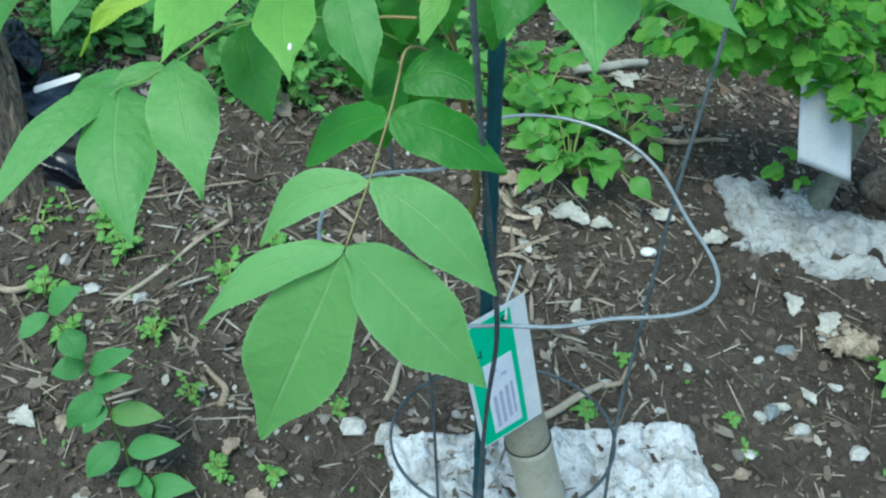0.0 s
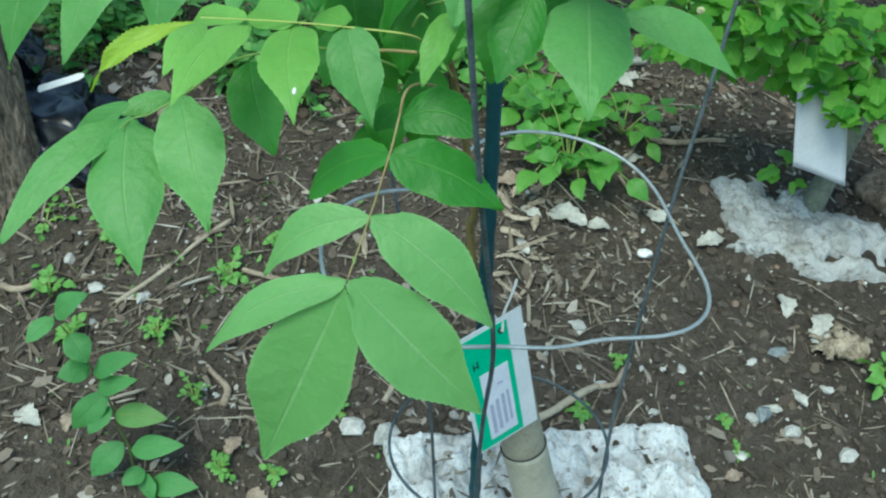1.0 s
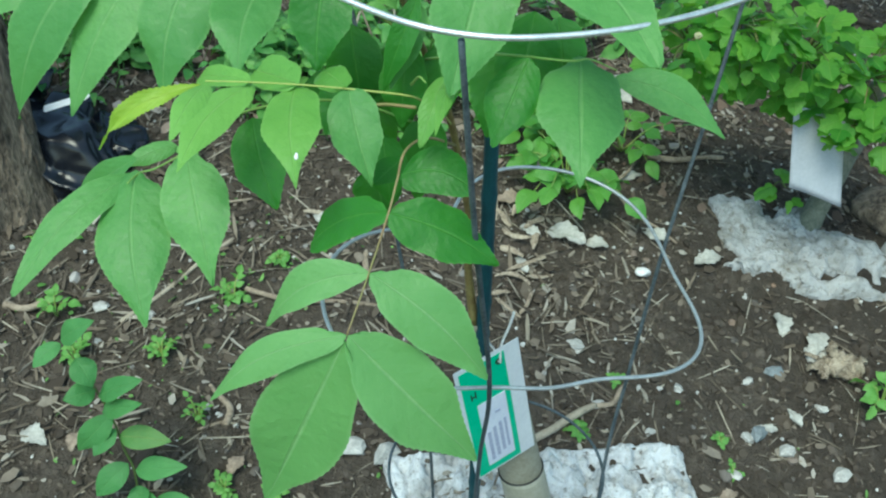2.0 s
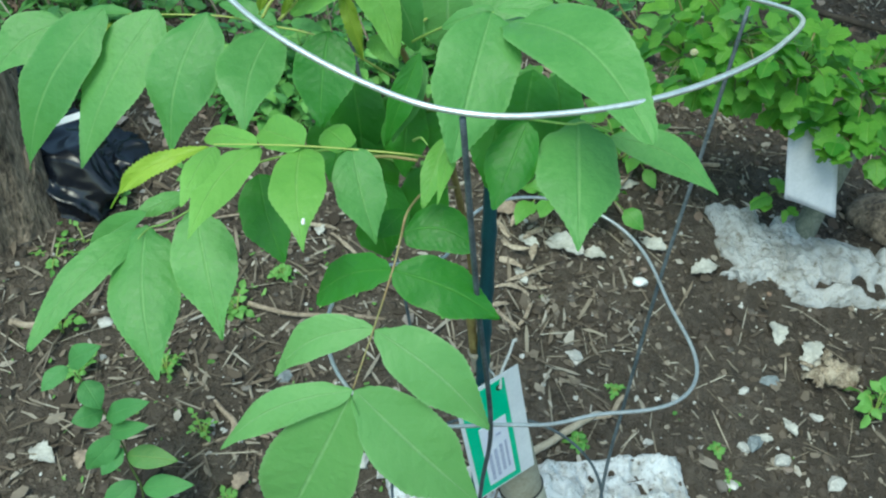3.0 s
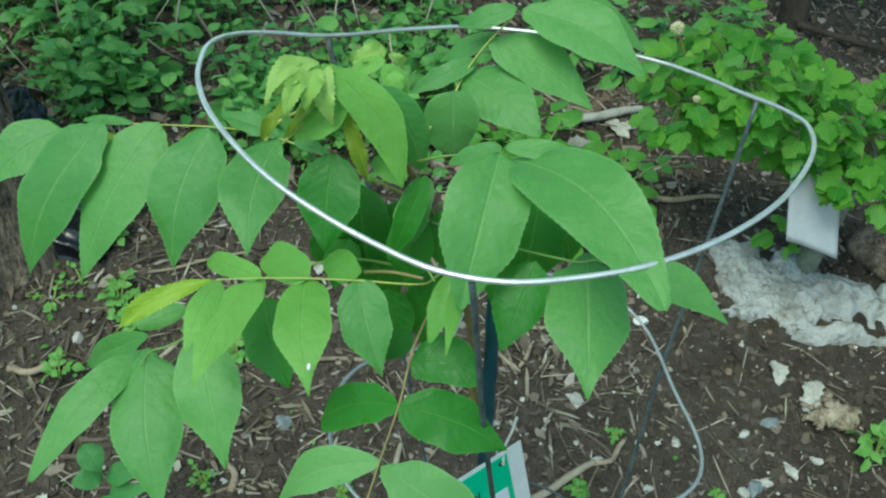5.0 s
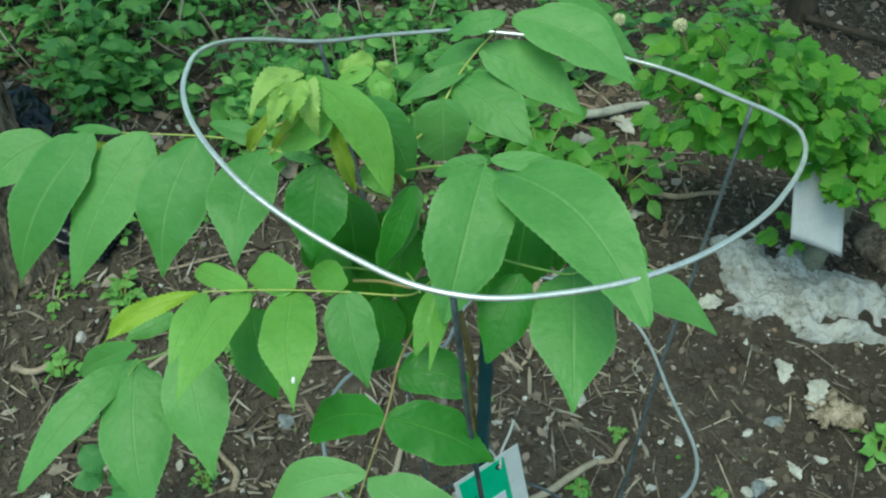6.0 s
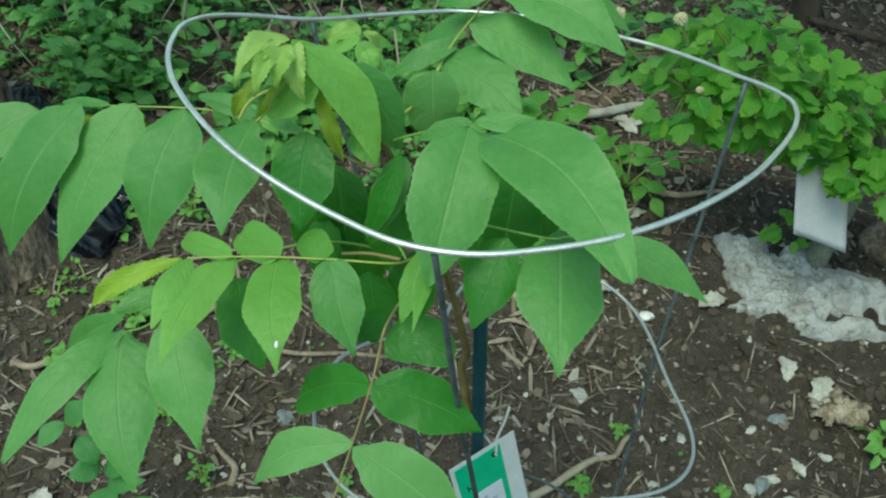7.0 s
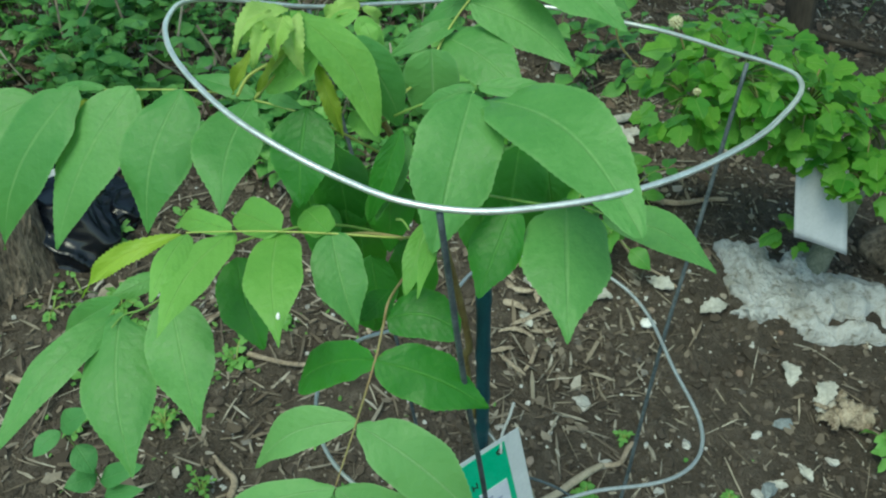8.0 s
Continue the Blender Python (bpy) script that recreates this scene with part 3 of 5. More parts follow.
# ---- wire plant cage ----
def bent_ring(centre, plane, radii, steps=160):
    """A hand-bent wire ring: a circle with a few low waves, in a leaning plane."""
    line = []
    for i in range(steps):
        a = 2 * math.pi * i / steps
        r = radii[0] + sum(radii[2 * k - 1] * math.cos(k * a) + radii[2 * k] * math.sin(k * a) for k in range(1, (len(radii) + 1) // 2))
        x, y = centre[0] + r * math.cos(a), centre[1] + r * math.sin(a)
        line.append(Vector((x, y, plane[0] + plane[1] * x + plane[2] * y)))
    return line


def polar_ring(centre, plane, radii, waves=()):
    """A ring bent by hand to these radii at even angles, with low waves out of its plane."""
    points = []
    for i, r in enumerate(radii):
        a = 2 * math.pi * i / len(radii)
        x, y = centre[0] + r * math.cos(a), centre[1] + r * math.sin(a)
        rise = sum(c * math.cos((k + 2) * a) + d * math.sin((k + 2) * a) for k, (c, d) in enumerate(waves))
        points.append((x, y, plane[0] + plane[1] * x + plane[2] * y + rise))
    return smooth_line(points, 6, True)


def build_cage():
    cage = thing("plant_cage", (0.095, 0.54, -0.1), "galvanised wire plant cage of three bent rings round the sapling", "plant cage")
    rings = (
        ("top_ring", polar_ring((0.089, 0.49), (0.5697, -0.1021, -0.1111), TOP_RADII, ((0.0093, -0.0001), (-0.0035, -0.005))), 0.00122, M_WIRE),
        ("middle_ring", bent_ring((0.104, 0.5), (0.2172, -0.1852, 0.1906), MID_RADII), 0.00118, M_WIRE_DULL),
        ("bottom_ring", bent_ring((0.098, 0.552), (0.09, 0.0, 0.0), (0.082, 0.0, 0.0)), 0.0012, M_WIRE_DARK),
    )
    for name, line, r, mat in rings:
        v, f = tube(line, r, 10, True)
        part(name, mesh_of(name, v, f, mat), cage)
    legs = (
        ((0.0765, 0.3415, 0.5065), (0.083, 0.374, 0.400), (0.0915, 0.409, 0.289), (0.087, 0.447, 0.20), (0.083, 0.470, 0.09), (0.080, 0.485, -0.14)),
        ((0.2335, 0.579, 0.472), (0.218, 0.574, 0.37), (0.203, 0.567, 0.281), (0.190, 0.560, 0.18), (0.180, 0.552, 0.09), (0.174, 0.55, -0.15)),
        ((-0.018, 0.590, 0.499), (0.000, 0.597, 0.4), (0.016, 0.598, 0.29), (0.030, 0.599, 0.19), (0.042, 0.600, 0.09), (0.05, 0.60, -0.12)),
    )
    for points in legs:
        part("leg", bar("leg", points, 0.00135, M_WIRE_DARK, 8, wobble=0.08), cage, "dull grey wire leg")


TOP_RADII = (0.1489, 0.1545, 0.1543, 0.1502, 0.1504, 0.1498, 0.1478, 0.1545, 0.1578, 0.1606, 0.1634, 0.1589, 0.1545, 0.1484, 0.1462, 0.1521, 0.1532, 0.15, 0.1469, 0.1451, 0.1462, 0.1471, 0.1466, 0.1459, 0.1446, 0.1455, 0.1498, 0.1508, 0.1485, 0.1482, 0.1474, 0.1458, 0.144, 0.142, 0.1421, 0.1444)
MID_RADII = (0.1005, 0.0059, 0.0083, 0.0058, 0.0211, -0.003, -0.0118, 0.0038, -0.0019, 0.0005, -0.0007, 0.0012, -0.0028)
build_cage()


# ---- stake, pipe and sapling ----
def build_stake():
    line = smooth_line([(0.0868, 0.521, 0.44), (0.085, 0.545, 0.26), (0.083, 0.565, 0.146), (0.081, 0.585, 0.0), (0.079, 0.60, -0.14)], 30)
    v, f = tube(line, lambda u: 0.0046 * (1.13 if int(u * 90) % 6 == 0 else 1.0), 10)
    tagged(new("garden_stake", mesh_of("garden_stake", v, f, M_STAKE)), "dark teal plastic-coated garden stake stuck in the soil", "plant stake")


build_stake()


PIPE = ((0.1195, 0.603, 0.040), (0.132, 0.607, -0.015), (0.144, 0.611, -0.07), (0.158, 0.615, -0.14))


def build_pipe():
    pipe = thing("pipe_sleeve", (0.15, 0.585, -0.1), "beige plastic pipe sleeve standing round the sapling's foot", "pipe")
    axis = [Vector(PIPE[0]), Vector(PIPE[1]), Vector(PIPE[2]), Vector(PIPE[3])]
    outer = smooth_line(axis, 8)
    v, f = tube(outer, 0.0192, 28)
    vi, fi = tube(outer, 0.0187, 28)
    n = len(v)
    f = f[:-2] + [tuple(i + n for i in reversed(q)) for q in fi[:-2]]
    f += [((k + 1) % 28, k, n + k, n + (k + 1) % 28) for k in range(28)]
    part("tube", mesh_of("tube", list(v) + list(vi), f, M_PIPE), pipe)
    inner = smooth_line([(0.130, 0.606, -0.01), (0.1195, 0.603, 0.04), (0.106, 0.594, 0.105)], 6)
    v, f = tube(inner, 0.0181, 28)
    part("inner_tube", mesh_of("inner_tube", v, f, M_PIPE_OLD), pipe, "narrower stained inner pipe")
    d = (axis[0] - axis[1]).normalized()
    side = d.cross(Vector((0, 1, 0))).normalized()
    ring = [axis[0] + d * 0.0004 + (side * math.cos(a) + d.cross(side) * math.sin(a)) * 0.0189 for a in (2 * math.pi * i / 32 for i in range(32))]
    part("seam", mesh_of("seam", *tube(ring, 0.0008, 6, True), M_SEAM), pipe, "dark seam between the two pipes")


build_pipe()

sapling = thing("sapling", (0.15, 0.58, -0.1), "young tree with large pinnate green leaves inside the wire cage", "sapling")
STEM = [(0.150, 0.615, -0.12), (0.120, 0.604, 0.02), (0.107, 0.593, 0.1), (0.088, 0.573, 0.181), (0.078, 0.552, 0.226), (0.073, 0.55, 0.276), (0.076, 0.54, 0.3), (0.064, 0.50, 0.400), (0.050, 0.482, 0.45), (0.036, 0.47, 0.49), (0.022, 0.462, 0.512)]
part("lower_stem", bar("lower_stem", STEM[:5], lambda u: 0.0105 - 0.0058 * u, M_BARKPALE, 12, wobble=0.12), sapling, "pale woody lower stem")
part("upper_stem", bar("upper_stem", STEM[4:], lambda u: 0.0036 - 0.0023 * u ** 0.6, M_STEM, 10, wobble=0.1), sapling, "olive brown upper stem")


def rachis(*points, mat=None, r=0.00055):
    return part("leaf_stalk", bar("leaf_stalk", points, lambda u: r * (1.3 - 0.7 * u), mat or M_RACHIS, 7), sapling)


LEAF_SEED = [0]
TOWARDS = Vector((0.05, -0.75, 0.75))
CRINKLED = (M_YOUNG, M_OLIVE, M_YELLOW)


def leaf_outline(u, wide, taper):
    """Half width, 0 to 1, of a leaflet that is widest at u = wide and drawn out to a point by taper."""
    q = 0.52 * min(1.0, taper + 0.15)
    p = q * (1 - wide) / wide
    top = wide**q * (1 - wide) ** p
    end = max(0.0, (u - 0.52) / 0.48)
    return u**q * (1 - u) ** p / top * (1 - 1.05 * max(0.0, taper - 0.5) * end * end * (3 - 2 * end))


def leaflet(stalk, base, tip, width, mat=None, bulge=0.06, fold=0.16, facing=None, wide=0.44, taper=1.0, bend=0.0):
    """A leaflet with a saw-toothed edge: bent along its midrib, folded a little, puckered between its side veins."""
    LEAF_SEED[0] += 1
    k = LEAF_SEED[0]
    rnd = random.Random(k)
    base, tip = Vector(base), Vector(tip)
    axis, n = tip - base, Vector(facing or TOWARDS)
    length, d = axis.length, axis.normalized()
    n = (n - d * n.dot(d)).normalized()
    s = d.cross(n)
    young = mat in CRINKLED
    teeth = max(9, min(26, int(length / (0.0022 if young else 0.0030))))
    nu, nv = teeth * 2, 10
    veins, slant = rnd.uniform(7.0, 9.0), rnd.uniform(1.6, 2.4)
    bow, keel = bulge * rnd.uniform(0.3, 1.5), fold * rnd.uniform(-0.6, 1.5)
    sag, droop = rnd.uniform(0.02, 0.16), rnd.uniform(0.0, 0.09)
    if young:
        keel, bow = rnd.uniform(0.25, 0.7), rnd.uniform(0.08, 0.2)
    twist = rnd.uniform(-0.25, 0.25)
    wave = (0.2 if young else rnd.uniform(0.02, 0.045)) * width
    skew, phase = rnd.uniform(-0.07, 0.07), rnd.uniform(0, 6.283)
    notch = [(rnd.uniform(0.07, 0.17), rnd.uniform(0.0, 0.42)) for k in range(2)] if length > 0.05 else ((0.1, 0.0), (0.1, 0.0))
    verts, uvs, faces = [], [], []
    for i in range(nu + 1):
        u = i / nu
        half = 0.5 * width * (leaf_outline(u, wide, taper) if 0 < i < nu else 0.0)
        half *= 1 + 0.03 * math.sin(9 * u + phase) + 0.02 * math.sin(21 * u + 2 * phase)
        spine = base + axis * u + s * (bend * length * math.sin(math.pi * u)) + n * length * (bow * math.sin(math.pi * u) - droop * u**3)
        for j in range(nv + 1):
            v = 2 * j / nv - 1
            w = abs(v)
            across = half * v * (1 + skew * (1 if v > 0 else -1))
            at, deep = notch[v > 0]
            across *= 1 - deep / (1 + math.exp((u - at) * 90))
            along = 0.0
            if j in (0, nv):
                across *= 1 + (0.09 if i % 2 else -0.06) if young else 1 + (0.011 if i % 2 else -0.008)
                along = 0.0006 * min(1.0, width / 0.03) * (1 if i % 2 else 0)
            lift = keel * abs(across) - sag * half * w**3 + twist * across * u
            lift += wave * math.sin(8.0 * u + 1.3 * v + phase) * w + 0.5 * wave * math.sin(19 * u + phase * 3 + v) * w * w
            lift -= 0.014 * width * (1 - abs(2 * ((veins * u - slant * w * 0.5) % 1.0) - 1)) * w * (1 - w)
            verts.append(spine + s * across + d * along + n * lift)
            uvs.append((u, j / nv))
    for i in range(nu):
        for j in range(nv):
            a = i * (nv + 1) + j
            faces.append((a, a + 1, a + nv + 2, a + nv + 1))
    return part("leaflet", mesh_of("leaflet", verts, faces, mat or M_LEAF, uvs), stalk)


rachis_a = rachis((0.066, 0.505, 0.385), (0.056, 0.44, 0.42), (0.051, 0.385, 0.440), (0.048, 0.377, 0.430), (0.045, 0.369, 0.418), (0.037, 0.359, 0.393), (0.029, 0.340, 0.372), mat=M_PINK, r=0.0006)
rachis_b = rachis((0.055, 0.492, 0.40), (0.01, 0.47, 0.425), (-0.032, 0.436, 0.433), (-0.052, 0.408, 0.426), (-0.069, 0.403, 0.417), (-0.077, 0.401, 0.415), (-0.080, 0.392, 0.414), r=0.0006)
rachis_c = rachis((0.064, 0.50, 0.400), (0.060, 0.47, 0.421), (0.056, 0.44, 0.437), (0.051, 0.409, 0.455), (0.025, 0.403, 0.460), (0.002, 0.399, 0.463), (-0.018, 0.395, 0.465), (-0.036, 0.390, 0.467), mat=M_STALK, r=0.0005)
rachis_d = rachis((0.042, 0.476, 0.46), (0.005, 0.460, 0.490), (-0.031, 0.489, 0.486), (-0.055, 0.487, 0.491), (-0.091, 0.490, 0.490), (-0.122, 0.492, 0.489), mat=M_STALK, r=0.0005)
rachis_e = rachis((0.038, 0.472, 0.482), (0.065, 0.435, 0.508), (0.079, 0.412, 0.517), (0.086, 0.412, 0.523))
rachis_f = rachis((0.047, 0.48, 0.445), (0.085, 0.42, 0.472), (0.118, 0.399, 0.478), (0.128, 0.399, 0.479), (0.140, 0.400, 0.474))
rachis_g = rachis((0.036, 0.47, 0.488), (0.05, 0.51, 0.485), (0.058, 0.526, 0.491), (0.065, 0.538, 0.502), (0.076, 0.540, 0.518), (0.090, 0.541, 0.534), mat=M_STALK, r=0.0007)
rachis_h = rachis((0.03, 0.466, 0.5), (0.012, 0.462, 0.515), (0.004, 0.455, 0.532), (0.008, 0.450, 0.540), mat=M_SHOOT)
rachis_j = rachis((0.042, 0.476, 0.462), (0.046, 0.475, 0.474), (0.050, 0.470, 0.478))
rachis_l = rachis((0.052, 0.485, 0.44), (0.058, 0.47, 0.462), (0.085, 0.45, 0.475))
rachis_k = rachis((0.049, 0.43, 0.452), (0.055, 0.405, 0.466), (0.059, 0.394, 0.468))
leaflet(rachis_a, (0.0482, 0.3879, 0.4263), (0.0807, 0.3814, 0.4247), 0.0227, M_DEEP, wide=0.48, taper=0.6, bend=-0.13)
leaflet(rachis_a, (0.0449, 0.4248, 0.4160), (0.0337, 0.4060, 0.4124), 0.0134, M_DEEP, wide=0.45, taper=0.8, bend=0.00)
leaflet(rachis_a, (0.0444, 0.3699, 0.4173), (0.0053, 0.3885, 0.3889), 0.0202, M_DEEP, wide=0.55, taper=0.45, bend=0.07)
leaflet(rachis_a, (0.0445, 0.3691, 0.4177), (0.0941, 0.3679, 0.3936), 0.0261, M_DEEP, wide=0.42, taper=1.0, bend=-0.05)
leaflet(rachis_a, (0.0367, 0.3589, 0.3929), (-0.0154, 0.3610, 0.3583), 0.0188, M_PALE, wide=0.45, taper=1.0, bend=0.10)
leaflet(rachis_a, (0.0383, 0.3513, 0.3974), (0.0921, 0.3400, 0.3508), 0.0274, M_PALE, wide=0.45, taper=1.0, bend=-0.04)
leaflet(rachis_a, (0.0297, 0.3367, 0.3742), (-0.0380, 0.3387, 0.3308), 0.0173, M_PALE, wide=0.45, taper=1.0, bend=0.08)
leaflet(rachis_a, (0.0290, 0.3355, 0.3731), (-0.0169, 0.3367, 0.2680), 0.0436, M_PALE, wide=0.46, taper=1.1, bend=-0.01)
leaflet(rachis_a, (0.0302, 0.3370, 0.3741), (0.0891, 0.3325, 0.3080), 0.0360, M_PALE, wide=0.43, taper=1.0, bend=0.01)
leaflet(rachis_b, (-0.0791, 0.4022, 0.4158), (-0.0636, 0.3434, 0.3696), 0.0336, M_LEAF, wide=0.42, taper=1.0, bend=0.03)
leaflet(rachis_b, (-0.0805, 0.4040, 0.4135), (-0.1239, 0.3475, 0.3799), 0.0190, M_LEAF, wide=0.52, taper=1.0, bend=0.04)
leaflet(rachis_b, (-0.0530, 0.4007, 0.4282), (-0.0348, 0.3584, 0.3820), 0.0302, M_LEAF, wide=0.42, taper=1.1, bend=-0.01)
leaflet(rachis_b, (-0.0248, 0.4169, 0.4380), (-0.0105, 0.3926, 0.4030), 0.0254, M_DEEP, wide=0.45, taper=1.0, bend=0.03)
leaflet(rachis_b, (-0.0797, 0.4067, 0.4198), (-0.1313, 0.4348, 0.3724), 0.0145, M_LEAF, wide=0.45, taper=0.9, bend=0.00)
leaflet(rachis_b, (-0.0735, 0.4443, 0.4085), (-0.0959, 0.4304, 0.4038), 0.0110, M_LEAF, wide=0.48, taper=0.8, bend=0.00)
leaflet(rachis_c, (-0.0395, 0.3948, 0.4631), (-0.0895, 0.3861, 0.4346), 0.0095, M_YELLOW, wide=0.42, taper=1.0, bend=0.04)
leaflet(rachis_c, (-0.0372, 0.3946, 0.4635), (-0.0421, 0.3549, 0.4570), 0.0128, M_FRESH, wide=0.45, taper=0.9, bend=0.00)
leaflet(rachis_c, (-0.0185, 0.3999, 0.4624), (-0.0351, 0.3398, 0.4508), 0.0190, M_FRESH, wide=0.42, taper=1.0, bend=0.06)
leaflet(rachis_c, (0.0003, 0.4027, 0.4608), (0.0097, 0.3477, 0.4435), 0.0256, M_MID, wide=0.42, taper=1.15, bend=0.03)
leaflet(rachis_c, (0.0234, 0.4044, 0.4601), (0.0368, 0.3769, 0.4262), 0.0235, M_LEAF, wide=0.4, taper=1.1, bend=0.02)
leaflet(rachis_c, (-0.0179, 0.3962, 0.4649), (-0.0523, 0.4221, 0.4560), 0.0106, M_MID, wide=0.5, taper=0.6, bend=0.00)
leaflet(rachis_c, (0.0026, 0.3996, 0.4629), (-0.0218, 0.4198, 0.4608), 0.0174, M_MID, wide=0.5, taper=0.45, bend=0.00)
leaflet(rachis_c, (0.0227, 0.4021, 0.4612), (0.0071, 0.4258, 0.4595), 0.0148, M_MID, wide=0.5, taper=0.5, bend=0.00)
leaflet(rachis_k, (0.0664, 0.4014, 0.4683), (0.0573, 0.3799, 0.4442), 0.0116, M_MID, wide=0.5, taper=1.0, bend=0.00)
leaflet(rachis_k, (0.0699, 0.3969, 0.4686), (0.0670, 0.3467, 0.4681), 0.0072, M_MID, wide=0.5, taper=1.1, bend=0.00)
leaflet(rachis_d, (-0.1414, 0.4922, 0.4843), (-0.1769, 0.4700, 0.4623), 0.0270, M_LEAF, wide=0.38, taper=0.9, bend=0.08)
leaflet(rachis_d, (-0.1124, 0.4785, 0.4967), (-0.1615, 0.4496, 0.4176), 0.0345, M_LEAF, wide=0.38, taper=0.95, bend=0.04)
leaflet(rachis_d, (-0.0866, 0.4834, 0.4950), (-0.1267, 0.4423, 0.4238), 0.0335, M_LEAF, wide=0.38, taper=0.95, bend=0.03)
leaflet(rachis_d, (-0.0577, 0.4743, 0.4974), (-0.0762, 0.4404, 0.4353), 0.0355, M_LEAF, wide=0.4, taper=0.95, bend=0.06)
leaflet(rachis_d, (-0.0268, 0.4830, 0.4876), (-0.0324, 0.4262, 0.4557), 0.0325, M_LEAF, wide=0.4, taper=1.0, bend=0.07)
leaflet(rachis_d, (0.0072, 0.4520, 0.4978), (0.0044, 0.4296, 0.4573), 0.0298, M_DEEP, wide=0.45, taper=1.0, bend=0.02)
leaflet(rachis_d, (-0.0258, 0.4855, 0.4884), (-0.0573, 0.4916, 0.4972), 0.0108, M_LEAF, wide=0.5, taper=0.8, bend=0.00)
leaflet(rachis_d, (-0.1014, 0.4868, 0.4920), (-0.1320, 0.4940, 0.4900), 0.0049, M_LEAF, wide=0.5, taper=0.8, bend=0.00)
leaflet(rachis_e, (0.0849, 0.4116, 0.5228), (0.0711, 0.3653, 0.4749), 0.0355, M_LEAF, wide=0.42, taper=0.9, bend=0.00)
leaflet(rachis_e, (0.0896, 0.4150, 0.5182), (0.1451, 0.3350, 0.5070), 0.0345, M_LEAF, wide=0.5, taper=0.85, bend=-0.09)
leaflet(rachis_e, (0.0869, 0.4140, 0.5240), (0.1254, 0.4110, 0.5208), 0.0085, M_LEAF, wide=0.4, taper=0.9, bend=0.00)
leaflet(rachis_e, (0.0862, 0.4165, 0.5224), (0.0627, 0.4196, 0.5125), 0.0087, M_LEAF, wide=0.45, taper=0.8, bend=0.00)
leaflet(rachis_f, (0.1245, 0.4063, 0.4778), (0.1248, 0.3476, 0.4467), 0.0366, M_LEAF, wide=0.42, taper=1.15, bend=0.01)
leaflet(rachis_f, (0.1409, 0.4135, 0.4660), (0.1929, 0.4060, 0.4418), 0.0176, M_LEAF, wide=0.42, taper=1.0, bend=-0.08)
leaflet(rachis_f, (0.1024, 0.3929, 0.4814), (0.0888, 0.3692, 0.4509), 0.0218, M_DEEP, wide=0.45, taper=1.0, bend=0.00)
leaflet(rachis_g, (0.0939, 0.5433, 0.5366), (0.1576, 0.5168, 0.5141), 0.0305, M_LEAF, wide=0.45, taper=1.0, bend=-0.09)
leaflet(rachis_g, (0.1163, 0.5633, 0.5441), (0.1645, 0.5601, 0.5088), 0.0160, M_LEAF, wide=0.45, taper=0.9, bend=0.00)
leaflet(rachis_g, (0.0918, 0.5394, 0.5388), (0.0600, 0.5405, 0.5287), 0.0125, M_LEAF, wide=0.45, taper=0.9, bend=0.00)
leaflet(rachis_g, (0.0812, 0.5501, 0.5199), (0.0502, 0.5553, 0.5012), 0.0112, M_LEAF, wide=0.45, taper=0.9, bend=0.00)
leaflet(rachis_g, (0.0763, 0.5415, 0.5194), (0.1335, 0.5259, 0.4890), 0.0269, M_LEAF, wide=0.45, taper=1.0, bend=-0.08)
leaflet(rachis_g, (0.0712, 0.5431, 0.5075), (0.0356, 0.5306, 0.4933), 0.0120, M_LEAF, wide=0.45, taper=0.9, bend=0.00)
leaflet(rachis_g, (0.0634, 0.5418, 0.5004), (0.1059, 0.5062, 0.4830), 0.0305, M_LEAF, wide=0.45, taper=0.9, bend=-0.04)
leaflet(rachis_g, (0.0603, 0.5092, 0.5052), (0.0605, 0.5113, 0.4672), 0.0288, M_PALE, wide=0.45, taper=0.6, bend=0.00)
leaflet(rachis_h, (0.0056, 0.4455, 0.5454), (0.0414, 0.4391, 0.4896), 0.0195, M_MID, wide=0.5, taper=0.85, bend=-0.11)
leaflet(rachis_h, (0.0249, 0.4548, 0.5313), (0.0507, 0.4597, 0.4850), 0.0224, M_LEAF, wide=0.45, taper=0.8, bend=-0.06)
leaflet(rachis_h, (0.0168, 0.4442, 0.5254), (-0.0108, 0.4487, 0.5065), 0.0158, M_MID, wide=0.45, taper=0.85, bend=0.00)
leaflet(rachis_h, (0.0140, 0.4502, 0.5194), (0.0237, 0.4474, 0.4851), 0.0080, M_OLIVE, wide=0.45, taper=1.0, bend=0.00)
leaflet(rachis_h, (-0.0053, 0.4367, 0.5336), (-0.0226, 0.4373, 0.5099), 0.0060, M_OLIVE, wide=0.5, taper=1.0, bend=0.00)
leaflet(rachis_h, (0.0084, 0.4542, 0.5308), (-0.0153, 0.4495, 0.5044), 0.0055, M_OLIVE, wide=0.5, taper=1.0, bend=0.00)
leaflet(rachis_h, (0.0049, 0.4457, 0.5461), (-0.0174, 0.4285, 0.5313), 0.0089, M_YOUNG, wide=0.42, taper=0.9, bend=0.18)
leaflet(rachis_h, (0.0031, 0.4441, 0.5445), (-0.0001, 0.4306, 0.5302), 0.0116, M_YOUNG, wide=0.42, taper=0.9, bend=0.00)
leaflet(rachis_h, (-0.0011, 0.4405, 0.5433), (-0.0097, 0.4296, 0.5254), 0.0082, M_YOUNG, wide=0.42, taper=0.9, bend=0.00)
leaflet(rachis_h, (0.0291, 0.4888, 0.5345), (0.0125, 0.4855, 0.5292), 0.0085, M_YOUNG, wide=0.5, taper=0.5, bend=0.00)
leaflet(rachis_h, (0.0306, 0.4840, 0.5345), (0.0381, 0.4920, 0.5228), 0.0066, M_YOUNG, wide=0.5, taper=0.7, bend=0.00)
